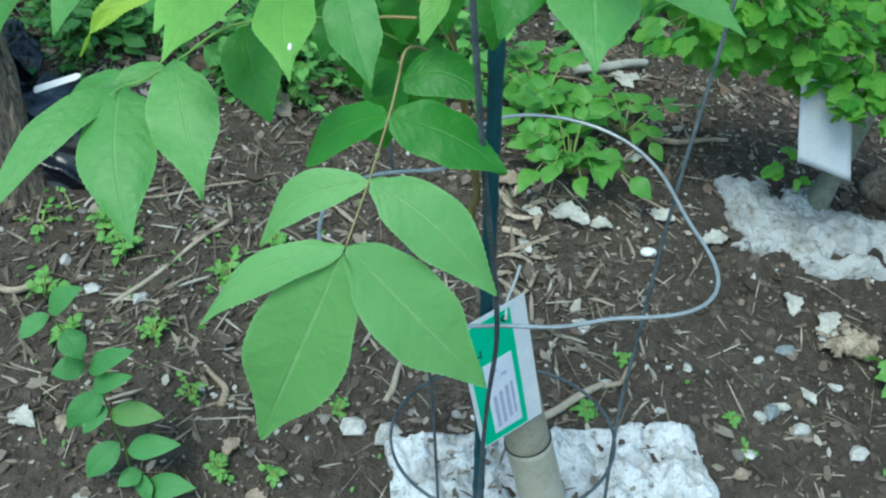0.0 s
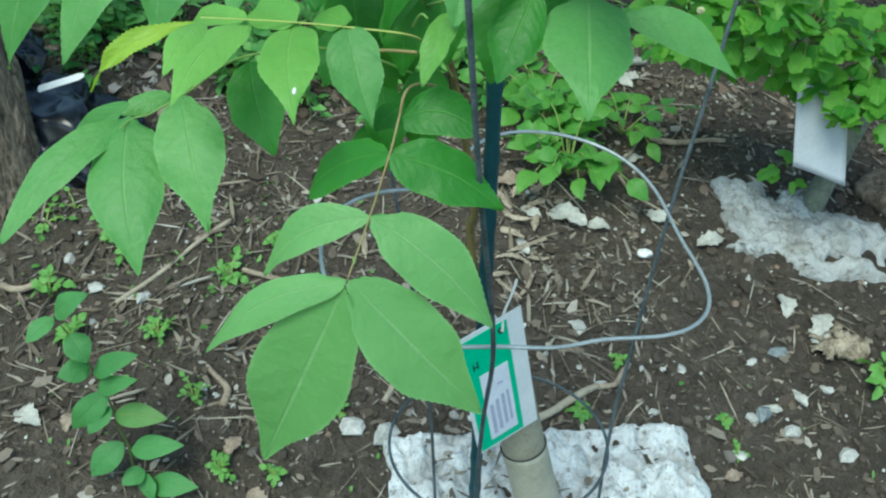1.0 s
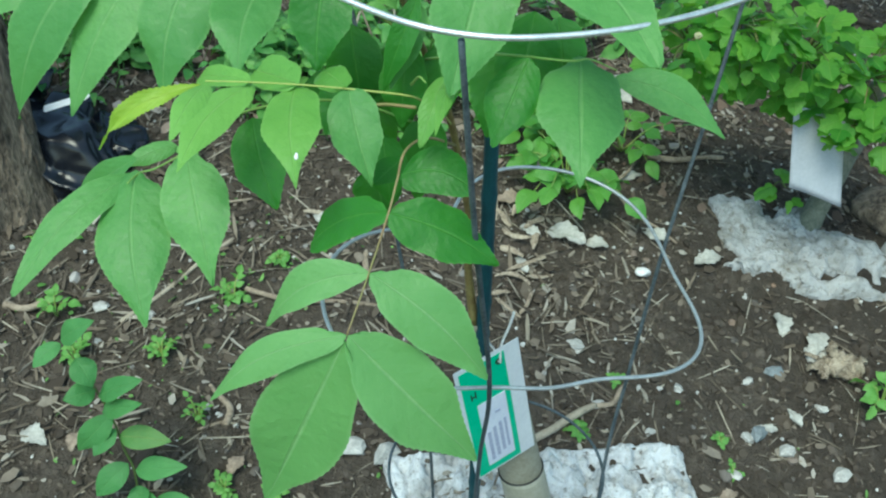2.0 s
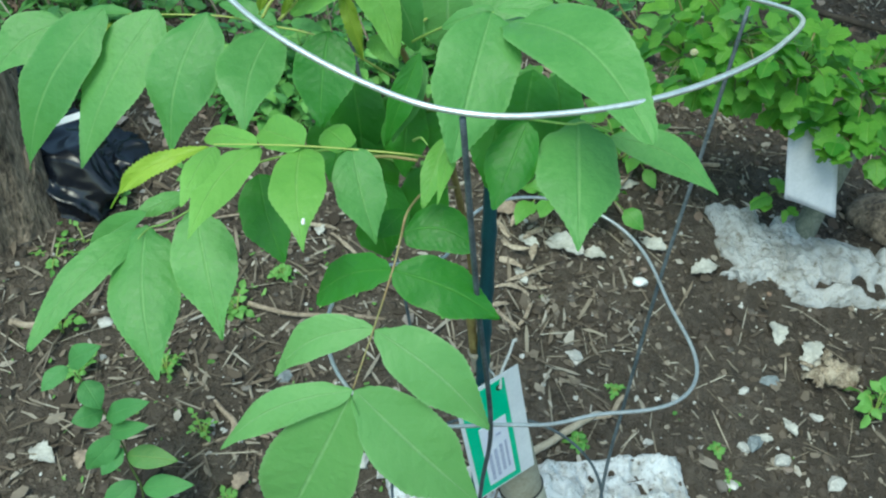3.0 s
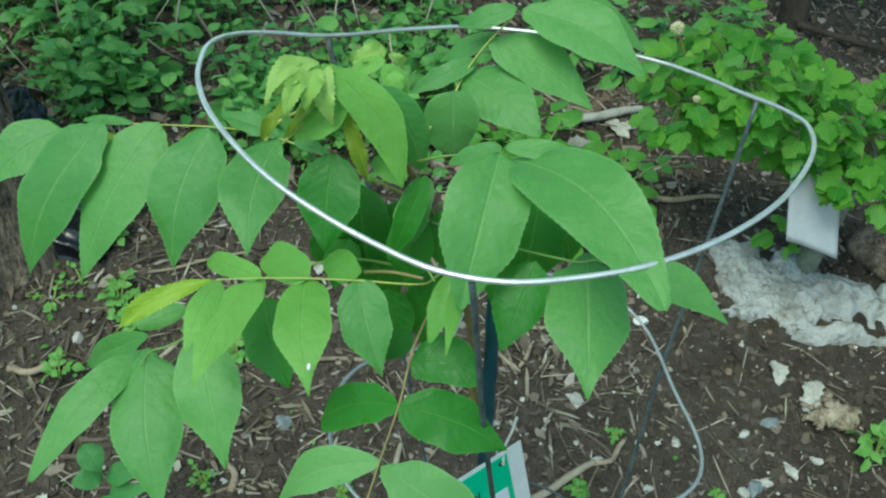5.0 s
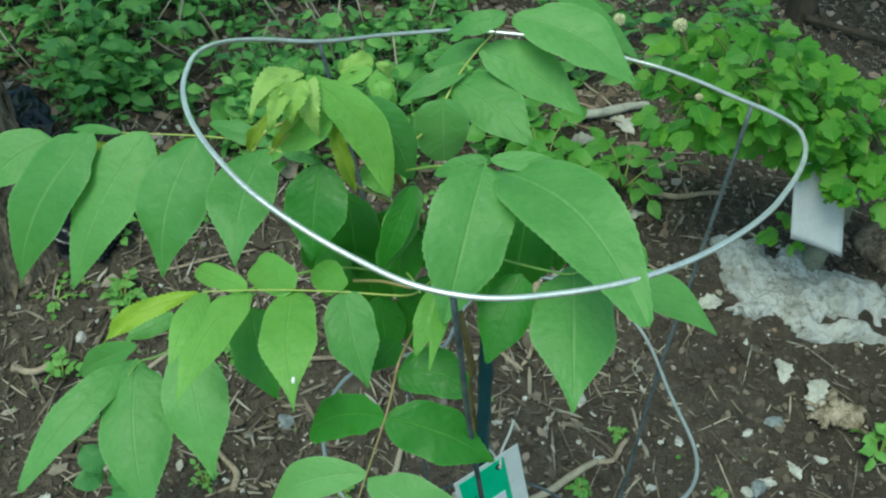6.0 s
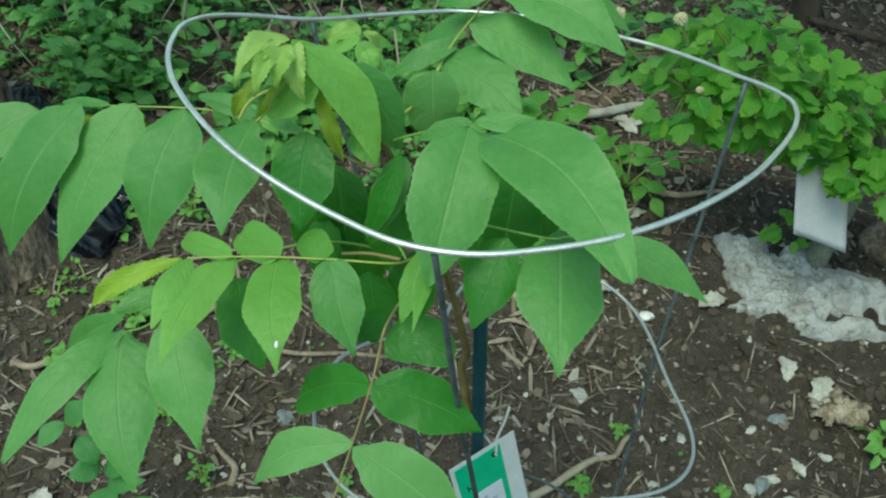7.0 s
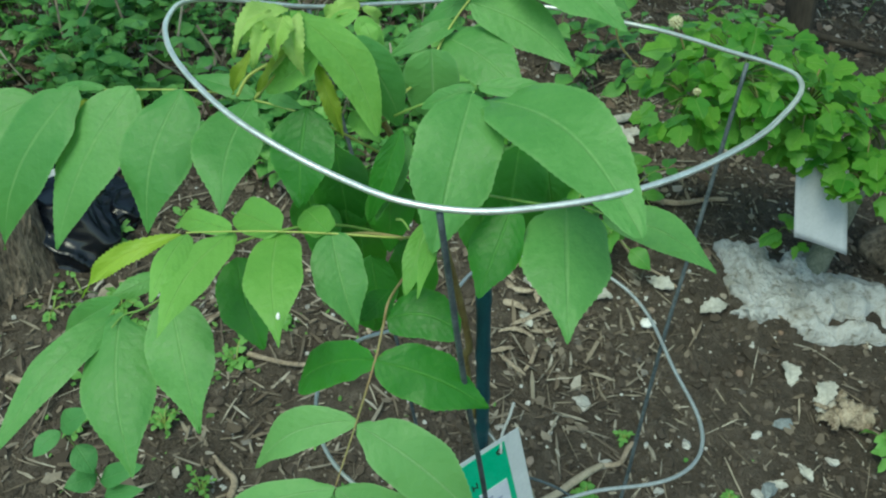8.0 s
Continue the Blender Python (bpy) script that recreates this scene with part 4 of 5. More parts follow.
leaflet(rachis_h, (0.0297, 0.4803, 0.5331), (0.0095, 0.4842, 0.5224), 0.0081, M_FRESH, wide=0.45, taper=0.8, bend=0.00)
leaflet(rachis_h, (0.0291, 0.4771, 0.5321), (0.0405, 0.4754, 0.5152), 0.0114, M_FRESH, wide=0.45, taper=0.8, bend=0.00)
leaflet(rachis_h, (0.0053, 0.4456, 0.5445), (0.0119, 0.4509, 0.5227), 0.0076, M_FRESH, wide=0.45, taper=0.9, bend=0.00)
leaflet(rachis_h, (-0.0134, 0.4622, 0.4976), (0.0050, 0.4533, 0.4971), 0.0061, M_LEAF, wide=0.45, taper=0.8, bend=0.00)
leaflet(rachis_h, (0.0022, 0.4451, 0.5433), (-0.0145, 0.4352, 0.5347), 0.0069, M_YOUNG, wide=0.42, taper=0.9, bend=0.00)
leaflet(rachis_h, (0.0080, 0.4470, 0.5450), (0.0110, 0.4370, 0.5190), 0.0095, M_YOUNG, wide=0.42, taper=0.9, bend=0.10)
leaflet(rachis_h, (0.0250, 0.4620, 0.4910), (0.0400, 0.4500, 0.4820), 0.0130, M_MID, wide=0.42, taper=0.9, bend=-0.10)
leaflet(rachis_h, (0.0330, 0.4750, 0.5300), (0.0370, 0.4700, 0.5200), 0.0090, M_FRESH, wide=0.45, taper=0.9)
leaflet(rachis_j, (0.050, 0.470, 0.477), (0.037, 0.443, 0.444), 0.017)
part("leaf_stalk", bar("leaf_stalk", ((0.013, 0.452, 0.537), (0.002, 0.45, 0.522), (-0.016, 0.45, 0.503)), 0.0008, M_STALK, 6), sapling)
part("leaf_stalk", bar("leaf_stalk", ((-0.003, 0.45, 0.522), (-0.017, 0.45, 0.514), (-0.024, 0.45, 0.504)), 0.0008, M_STALK, 6), sapling)
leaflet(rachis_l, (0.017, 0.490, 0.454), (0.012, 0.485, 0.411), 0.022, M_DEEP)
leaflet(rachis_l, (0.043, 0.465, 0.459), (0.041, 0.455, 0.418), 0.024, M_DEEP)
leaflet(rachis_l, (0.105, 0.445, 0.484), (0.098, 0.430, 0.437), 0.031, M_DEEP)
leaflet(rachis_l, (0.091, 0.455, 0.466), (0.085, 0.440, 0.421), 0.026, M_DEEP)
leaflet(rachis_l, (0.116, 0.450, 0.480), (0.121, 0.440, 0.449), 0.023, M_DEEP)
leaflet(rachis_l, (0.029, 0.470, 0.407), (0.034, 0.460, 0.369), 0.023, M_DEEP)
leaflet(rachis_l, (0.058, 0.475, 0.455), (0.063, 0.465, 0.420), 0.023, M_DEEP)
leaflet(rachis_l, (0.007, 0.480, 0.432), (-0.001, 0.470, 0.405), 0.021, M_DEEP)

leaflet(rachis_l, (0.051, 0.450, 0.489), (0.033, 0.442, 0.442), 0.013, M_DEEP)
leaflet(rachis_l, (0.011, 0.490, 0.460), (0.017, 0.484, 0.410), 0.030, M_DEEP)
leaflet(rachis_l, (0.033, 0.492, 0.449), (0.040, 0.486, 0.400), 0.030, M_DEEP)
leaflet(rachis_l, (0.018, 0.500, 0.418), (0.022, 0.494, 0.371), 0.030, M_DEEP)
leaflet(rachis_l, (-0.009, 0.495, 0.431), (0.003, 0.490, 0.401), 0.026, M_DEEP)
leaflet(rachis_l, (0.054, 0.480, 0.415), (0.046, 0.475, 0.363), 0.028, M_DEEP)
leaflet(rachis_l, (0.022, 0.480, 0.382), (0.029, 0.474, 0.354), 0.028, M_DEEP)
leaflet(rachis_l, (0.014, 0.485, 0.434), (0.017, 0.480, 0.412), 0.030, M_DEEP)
part("leaf_stalk", bar("leaf_stalk", ((0.019, 0.452, 0.430), (0.034, 0.447, 0.434), (0.050, 0.440, 0.436)), 0.0009, M_PINK, 6), sapling, "reddish leaf stalk")
leaflet(rachis_d, (-0.117, 0.492, 0.484), (-0.115, 0.486, 0.473), 0.013, M_OLIVE, fold=0.4)
leaflet(rachis_d, (-0.091, 0.492, 0.486), (-0.089, 0.486, 0.474), 0.013, M_OLIVE, fold=0.4)
leaflet(rachis_d, (-0.073, 0.492, 0.486), (-0.070, 0.486, 0.479), 0.013, M_OLIVE, fold=0.4)


def build_spot():
    v, f = lump(0.001, random.Random(3), 6, 9, 0.5, 0.3)
    ob = lone("bird_dropping", mesh_of("bird_dropping", v, f, M_SHELL), (0.0097, 0.3540, 0.4506), "small dried white spot stuck on a leaflet", "bird dropping")
    ob.rotation_euler = (0.9, 0.0, 0.0)
    ob.scale = (0.8, 1.5, 1.0)


build_spot()


# ---- plastic plant tag ----
def rect(name, o, ex, ey, u0, u1, v0, v1, lift, thick, mat):
    """A thin plate on a tag, from its corner o along ex and ey."""
    n = ex.cross(ey).normalized()
    verts = []
    for d in (lift, lift + thick):
        for u, v in ((u0, v0), (u1, v0), (u1, v1), (u0, v1)):
            verts.append(o + ex * u + ey * v - n * d * -1)
    faces = [(0, 3, 2, 1), (4, 5, 6, 7)] + [(k, (k + 1) % 4, 4 + (k + 1) % 4, 4 + k) for k in range(4)]
    return mesh_of(name, verts, faces, mat, smooth=False)


def build_tag():
    o, ex, ey = Vector((0.065, 0.530, 0.197)), Vector((0.0442, 0.030, 0.0127)), Vector((0.0190, 0.025, -0.1254))
    tag = thing("plant_tag", o + ey, "green and white plastic plant tag with pale printed sticker", "plant tag")
    front = -1 if ex.cross(ey).y > 0 else 1
    put = lambda name, u0, u1, v0, v1, level, mat, parent, label="": part(name, rect(name, o, ex, ey, u0, u1, v0, v1, front * level * 0.0004, front * 0.0004, mat), parent, label)
    card = put("card", 0, 1.0, 0, 1.0, 0, M_TAGWHITE, tag, "white plastic card")
    put("green_panel", 0.06, 0.76, 0.035, 0.985, 1, M_GREEN, card, "bright green printed panel")
    put("sticker", 0.235, 0.675, 0.35, 0.925, 2, M_STICKER, card, "pale lilac sticker with grey print")
    for u, v0, v1, w in ((0.30, 0.62, 0.885, 0.05), (0.395, 0.60, 0.87, 0.05), (0.49, 0.58, 0.85, 0.05), (0.58, 0.57, 0.84, 0.035)):
        put("print_line", u, u + w, v0, v1, 3, M_INK, card)
    put("print_line", 0.47, 0.55, 0.47, 0.488, 3, M_INK, card)
    put("print_line", 0.36, 0.42, 0.415, 0.432, 3, M_INK, card)
    for u, v, w, h in ((0.17, 0.235, 0.018, 0.05), (0.18, 0.258, 0.06, 0.009), (0.235, 0.225, 0.018, 0.055)):
        put("pen_mark", u, u + w, v, v + h, 2, M_BLACKINK, card)
    hole = o + ex * 0.66 + ey * 0.09
    n = ex.cross(ey).normalized() * front
    ring = [hole + n * 0.0012 + (ex.normalized() * math.cos(a) + ey.normalized() * math.sin(a)) * 0.0022 for a in (2 * math.pi * i / 16 for i in range(16))]
    v, f = tube(ring, 0.0007, 6, True)
    part("eyelet", mesh_of("eyelet", v, f, M_BLACKINK), card)
    part("tie", bar("tie", (hole + n * 0.003, hole + Vector((0.002, 0.002, 0.012)), hole + Vector((0.007, 0.006, 0.026)), hole + Vector((0.010, 0.010, 0.036))), 0.001, M_STRING, 6), card, "white plastic tie")
    part("tie", bar("tie", (hole + n * 0.002, hole + Vector((-0.004, 0.004, 0.008)), hole + Vector((-0.014, 0.012, 0.013)), hole + Vector((-0.012, 0.022, 0.012))), 0.0009, M_STRING, 6), card, "white plastic tie")


build_tag()


# ---- the shrub behind and its card ----
def small_leaf(heap, at, axis, size, rnd, width=0.85, lobes=0, nu=5, nv=4, facing=None):
    """A small leaf for a heap: ovate, or lobed where lobes is above nought."""
    axis = Vector(axis).normalized()
    n = facing or Vector((rnd.uniform(-0.9, 0.9), rnd.uniform(-1.2, 0.5), 1.0))
    v, f, uv = blade(at, Vector(at) + axis * size, size * width, n, nu, nv, rnd.uniform(0.02, 0.14), rnd.uniform(0.0, 0.35), 0.6, 0.06, rnd.uniform(0, 6), lobes, 0.78)
    heap.add(v, f, uv)


HALF_LEAF = ((-0.06, 0.14), (-0.02, 0.3), (0.14, 0.42), (0.3, 0.52), (0.46, 0.53), (0.49, 0.38), (0.61, 0.33), (0.77, 0.34), (0.85, 0.2), (0.95, 0.08))


def lobed_leaf(heap, at, axis, size, rnd, facing=None):
    """A leaf of three soft lobes, cupped and drooping a little."""
    d = Vector(axis).normalized()
    n = facing or Vector((rnd.uniform(-0.7, 0.7), rnd.uniform(-1.6, 0.1), 0.8))
    n = (n - d * n.dot(d)).normalized()
    side = d.cross(n)
    fold, droop, curl = rnd.uniform(-0.1, 0.35), rnd.uniform(0.0, 0.35), rnd.uniform(-0.3, 0.1)
    flat = [(0.4, 0.0), (0.0, 0.0)]
    flat += [(x + rnd.uniform(-0.03, 0.03), y * rnd.uniform(0.85, 1.1)) for x, y in HALF_LEAF] + [(1.0, 0.0)]
    flat += [(x + rnd.uniform(-0.03, 0.03), -y * rnd.uniform(0.85, 1.1)) for x, y in reversed(HALF_LEAF)]
    verts = [Vector(at) + size * (d * x + side * y + n * (fold * abs(y) + curl * y * y - droop * x * x)) for x, y in flat]
    k = len(flat)
    faces = [(0, i, i + 1) for i in range(1, k - 1)] + [(0, k - 1, 1)]
    heap.add(verts, faces, [(max(0.0, x), 0.5 + 0.8 * y) for x, y in flat])


# rounded masses of the shrub's foliage: centre, radii, number of leaves
SHRUB_LOBES = (
    ((0.345, 1.05, 0.282), (0.062, 0.09, 0.064), 140), ((0.285, 1.02, 0.270), (0.042, 0.07, 0.050), 80),
    ((0.345, 1.10, 0.212), (0.035, 0.05, 0.030), 22), ((0.425, 1.07, 0.236), (0.062, 0.09, 0.052), 135),
    ((0.505, 1.08, 0.208), (0.058, 0.09, 0.048), 120), ((0.480, 1.00, 0.182), (0.040, 0.03, 0.034), 42),
    ((0.425, 1.03, 0.205), (0.035, 0.02, 0.018), 12), ((0.440, 1.072, 0.070), (0.018, 0.015, 0.018), 6),
)


def flower_head(at, size, seed):
    """A round clover-like bloom of many small florets."""
    rnd, heap = random.Random(seed), Heap()
    for k in range(46):
        z = 1 - 1.7 * (k + 0.5) / 46
        a, r = 2.39996 * k, math.sqrt(max(0.0, 1 - z * z))
        d = Vector((r * math.cos(a), r * math.sin(a), z))
        heap.add(*tube([at + d * size * 0.25, at + d * size * 0.7, at + d * size * rnd.uniform(0.88, 1.08)], lambda u: size * (0.09 + 0.1 * u), 5))
    return heap.mesh("flower_head", M_BLOOM)


def build_shrub():
    rnd = random.Random(21)
    shrub = thing("shrub", (0.485, 1.10, ground_z(0.485, 1.1)), "bushy shrub with bright green lobed leaves, grey bent stem", "shrub")
    part("stem", bar("stem", ((0.47, 1.09, -0.04), (0.485, 1.10, 0.01), (0.52, 1.13, 0.08), (0.545, 1.15, 0.13), (0.54, 1.14, 0.18)), lambda u: 0.017 - 0.009 * u, M_TRUNKGREY, 12, wobble=0.15), shrub)
    heap = Heap()
    for c, r, count in SHRUB_LOBES:
        c = Vector(c)
        fork = Vector((0.54, 1.14, 0.15)).lerp(c, 0.55) + Vector((0, 0.02, -0.01))
        part("branch", bar("branch", ((0.53, 1.13, 0.10), fork, c), lambda u: 0.003 - 0.0015 * u, M_TRUNKGREY, 7, steps=5), shrub)
        made = 0
        while made < count:
            d = Vector((rnd.gauss(0, 1), rnd.gauss(-0.25, 1), rnd.gauss(0.15, 1))).normalized()
            deep = rnd.uniform(0.6, 1.12) if made % 4 else rnd.uniform(0.9, 1.2)
            q = c + Vector((d.x * r[0], d.y * r[1], d.z * r[2])) * deep
            if noise.noise(q * 26) < -0.22:
                continue
            made += 1
            out = Vector((d.x + rnd.uniform(-0.6, 0.6), d.y * 0.6 + rnd.uniform(-0.9, 0.4), rnd.uniform(-0.75, 0.3)))
            up = Vector((0.6 * d.x + rnd.uniform(-0.45, 0.45), rnd.uniform(-1.0, 0.15), rnd.uniform(0.6, 1.2)))
            lobed_leaf(heap, q, out, rnd.uniform(0.014, 0.029), rnd, up)
            if made % 5 == 0:
                base = c.lerp(q, 0.15)
                part("twig", bar("twig", (base, base.lerp(q, 0.55) + Vector((0, 0, 0.008)), q), lambda u: 0.0011 - 0.0006 * u, M_PINK if made % 4 == 0 else M_TWIG, 5, steps=4), shrub)
    rest = leaf_parts(heap, M_SHRUB_LEAF, shrub)
    part("foliage", rest.mesh("foliage", M_SHRUB), shrub, "bright green lobed leaves")
    for foot, bend, at, size in (((0.310, 1.07, 0.270), (0.286, 1.06, 0.300), (0.271, 1.053, 0.335), 0.0075), ((0.25, 1.06, 0.27), (0.215, 1.05, 0.31), (0.205, 1.04, 0.345), 0.0065), ((0.30, 0.99, 0.26), (0.292, 0.98, 0.275), (0.286, 0.975, 0.290), 0.004)):
        stalk = part("flower_stalk", bar("flower_stalk", (foot, bend, at), 0.0011, M_PINK, 6), shrub)
        part("flower_head", flower_head(Vector(at), size, int(at[0] * 999)), stalk, "pale cream round bloom")


build_shrub()


def build_card():
    o, ex, ey = Vector((0.404, 1.0, 0.208)), Vector((0.061, 0.004, -0.022)), Vector((0.011, -0.01, -0.096))
    ob = thing("blank_tag", o + ey, "plain white plastic tag hanging from the shrub", "plant tag")
    nx, ny, verts, faces = 8, 12, [], []
    for d in (0.0, 0.0008):
        for j in range(ny + 1):
            for i in range(nx + 1):
                u, v = i / nx, j / ny
                verts.append(o + ex * u + ey * v + Vector((0, 1, 0)) * (d + 0.006 * math.sin(2.2 * u + v) - 0.004 * v * v))
    w, t = nx + 1, (nx + 1) * (ny + 1)
    for j in range(ny):
        for i in range(nx):
            a = j * w + i
            faces += [(a, a + w, a + w + 1, a + 1), (t + a, t + a + 1, t + a + w + 1, t + a + w)]
    rim = [i for i in range(w)] + [j * w + nx for j in range(1, ny + 1)] + [ny * w + i for i in range(nx - 1, -1, -1)] + [j * w for j in range(ny - 1, 0, -1)]
    faces += [(a, b, t + b, t + a) for a, b in zip(rim, rim[1:] + rim[:1])]
    part("card", mesh_of("card", verts, faces, M_CARD), ob)
    part("tie", bar("tie", (o + ex * 0.5 + ey * 0.06, o + ex * 0.7 + Vector((0.01, 0.06, -0.04)), (0.50, 1.115, 0.14)), 0.001, M_STRING, 6), ob, "white plastic tie")


build_card()


# ---- low plants ----
def low_plant(name, x, y, count, size, reach, height, mat, label, seed, width=0.6, tall=0.0, group="low plants"):
    """A small weed: stalks that fan out from one foot, with leaves in pairs and at their ends."""
    rnd = random.Random(seed)
    foot = Vector((x, y, ground_z(x, y)))
    ob = thing(name, foot, label, "weed", group)
    heap = Heap()
    for s in range(count):
        a = 2 * math.pi * s / count + rnd.uniform(-0.4, 0.4)
        r = reach * rnd.uniform(0.35, 1.0)
        end = foot + Vector((math.cos(a) * r, math.sin(a) * r, 0))
        end.z = ground_z(end.x, end.y) + height * rnd.uniform(0.5, 1.0)
        mid = foot.lerp(end, 0.5) + Vector((0, 0, height * 0.35))
        line = smooth_line((foot, mid, end), 5)
        part("stalk", mesh_of("stalk", *tube(line, lambda u: 0.0012 - 0.0006 * u, 5), M_SHOOT), ob)
        d = (end - mid).normalized()
        small_leaf(heap, end, d + Vector((0, 0, -0.15)), size * rnd.uniform(0.8, 1.15), rnd, width, 0.03, 7, 4)
        for q in line[4:-1:3] if count > 3 else ():
            for sgn in (-1, 1):
                side = d.cross(Vector((0, 0, 1))) * sgn
                small_leaf(heap, q, side + d * 0.5, size * rnd.uniform(0.6, 1.0), rnd, width, 0.03, 7, 4)
    leaf_parts(heap, mat, ob)
    return ob


low_plant("broadleaf_weed", 0.175, 1.085, 14, 0.036, 0.085, 0.075, M_WEED, "low weed with bright green oval leaves on bare soil", 31, 0.72)
low_plant("broadleaf_weed", 0.14, 1.18, 13, 0.038, 0.1, 0.085, M_WEED, "spreading weed with pale green oval leaves", 32, 0.7)
low_plant("broadleaf_weed", 0.25, 1.19, 6, 0.036, 0.1, 0.05, M_WEED, "spreading weed with pale green pointed leaves beside a twig", 33)
for i, (x, y, n, size, reach, high) in enumerate((
    (-0.245, 0.765, 7, 0.012, 0.02, 0.02), (-0.191, 0.85, 6, 0.016, 0.016, 0.02), (-0.305, 0.87, 6, 0.018, 0.02, 0.02),
    (-0.366, 0.80, 4, 0.02, 0.015, 0.03), (-0.057, 0.722, 6, 0.008, 0.012, 0.01), (0.182, 0.759, 4, 0.016, 0.008, 0.012),
    (0.331, 0.775, 4, 0.010, 0.009, 0.008), (-0.152, 0.637, 6, 0.012, 0.012, 0.02), (-0.105, 0.642, 4, 0.012, 0.008, 0.015),
    (0.226, 0.829, 4, 0.01, 0.007, 0.01), (0.343, 0.745, 4, 0.008, 0.008, 0.006), (-0.191, 0.70, 5, 0.01, 0.015, 0.03),
    (0.515, 0.845, 5, 0.026, 0.022, 0.05), (-0.33, 0.755, 5, 0.016, 0.015, 0.02), (-0.15, 0.90, 5, 0.015, 0.015, 0.02),
    (-0.36, 0.98, 6, 0.02, 0.03, 0.03), (-0.28, 1.02, 5, 0.018, 0.02, 0.03), (-0.33, 0.90, 5, 0.02, 0.025, 0.025),
    (-0.40, 0.885, 4, 0.014, 0.025, 0.012), (-0.375, 0.91, 3, 0.013, 0.02, 0.012),
)):
    low_plant("seedling", x, y, n, size * 0.72, reach, high * 0.8, M_SEEDLING, "tiny bright green seedling sprouting from dark soil", 50 + i, 0.7, group="seedlings")


def build_vine():
    foot = Vector((-0.215, 0.622, ground_z(-0.215, 0.622)))
    vine = thing("climbing_weed", foot, "upright weed with paired blue-green rounded leaves rising from the soil", "weed")
    stem = [foot, (-0.227, 0.622, -0.043), (-0.227, 0.622, -0.006), (-0.232, 0.622, 0.017), (-0.234, 0.622, 0.039), (-0.238, 0.622, 0.060), (-0.243, 0.622, 0.078), (-0.249, 0.622, 0.098), (-0.262, 0.622, 0.127)]
    part("stem", bar("stem", stem, lambda u: 0.0012 - 0.0005 * u, M_TWIG, 7), vine)

    def leaf(base, tip, width, mat=M_VINE):
        v, f, uv = blade(base, tip, width * 0.95, (0.55 * math.sin(base[2] * 230), -0.7, 0.8), 14, 6, 0.08, 0.12, 0.3, 0.03, base[2] * 90, 0.0, 0.85)
        part("leaf", mesh_of("leaf", v, f, mat, uv), vine)

    leaf((-0.264, 0.620, 0.138), (-0.228, 0.608, 0.170), 0.022)
    leaf((-0.265, 0.620, 0.135), (-0.284, 0.602, 0.122), 0.019)
    leaf((-0.256, 0.620, 0.119), (-0.239, 0.608, 0.100), 0.024)
    leaf((-0.244, 0.620, 0.085), (-0.265, 0.602, 0.089), 0.022)
    leaf((-0.243, 0.620, 0.080), (-0.197, 0.608, 0.111), 0.021)
    leaf((-0.243, 0.620, 0.061), (-0.199, 0.602, 0.091), 0.018)
    leaf((-0.236, 0.620, 0.060), (-0.267, 0.608, 0.024), 0.025)
    leaf((-0.234, 0.620, 0.043), (-0.251, 0.602, 0.027), 0.020)
    leaf((-0.233, 0.620, 0.034), (-0.182, 0.608, 0.042), 0.023, M_VINE_OLD)
    leaf((-0.230, 0.620, 0.002), (-0.258, 0.602, -0.024), 0.026)
    leaf((-0.225, 0.620, -0.007), (-0.172, 0.608, 0.016), 0.023)
    leaf((-0.216, 0.620, -0.030), (-0.233, 0.605, -0.034), 0.020)
    leaf((-0.216, 0.620, -0.033), (-0.208, 0.600, -0.058), 0.024)
    leaf((-0.214, 0.620, -0.046), (-0.165, 0.605, -0.034), 0.024)


build_vine()


def ground_cover(name, count, area, size, seed, label, gaps=0.0, fade=0.4):
    rnd, heap, made = random.Random(seed), Heap(), 0
    while made < count:
        x, y = rnd.uniform(area[0], area[1]), rnd.uniform(area[2], area[3])
        rim = min(x - area[0], area[3] - y) / fade + 0.5 * noise.noise(Vector((x * 3, y * 3, seed)))
        if noise.noise(Vector((x * 7, y * 7, seed))) < gaps - 0.12 or rnd.random() > rim:
            continue
        made += 1
        foot = Vector((x, y, ground_z(x, y)))
        patch = 0.5 + noise.noise(Vector((x * 5, y * 5, seed + 9.0)))
        h = rnd.uniform(0.015, 0.11) * (0.7 + 0.5 * patch)
        top = foot + Vector((rnd.uniform(-0.04, 0.04), rnd.uniform(-0.04, 0.03), h))
        heap.add(*tube([foot, foot.lerp(top, 0.6) + Vector((0.004, 0, 0)), top], 0.0006, 4))
        a, long = rnd.uniform(0, 6.283), size * (0.55 + 0.5 * patch + 0.7 * rnd.random() ** 2)
        for k in range(rnd.randint(2, 5)):
            b = a + k * 3.1 + rnd.uniform(-0.5, 0.5)
            d = Vector((math.cos(b), math.sin(b), rnd.uniform(-0.45, 0.3)))
            small_leaf(heap, foot.lerp(top, 1 - 0.17 * k), d, long * rnd.uniform(0.6, 1.15), rnd, rnd.uniform(0.42, 0.68), 0.03, 7, 4, Vector((rnd.uniform(-0.7, 0.7), rnd.uniform(-0.9, 0.4), 1.0)))
    tagged(new(name, heap.mesh(name, M_COVER)), label, "ground cover", kind="stuff")


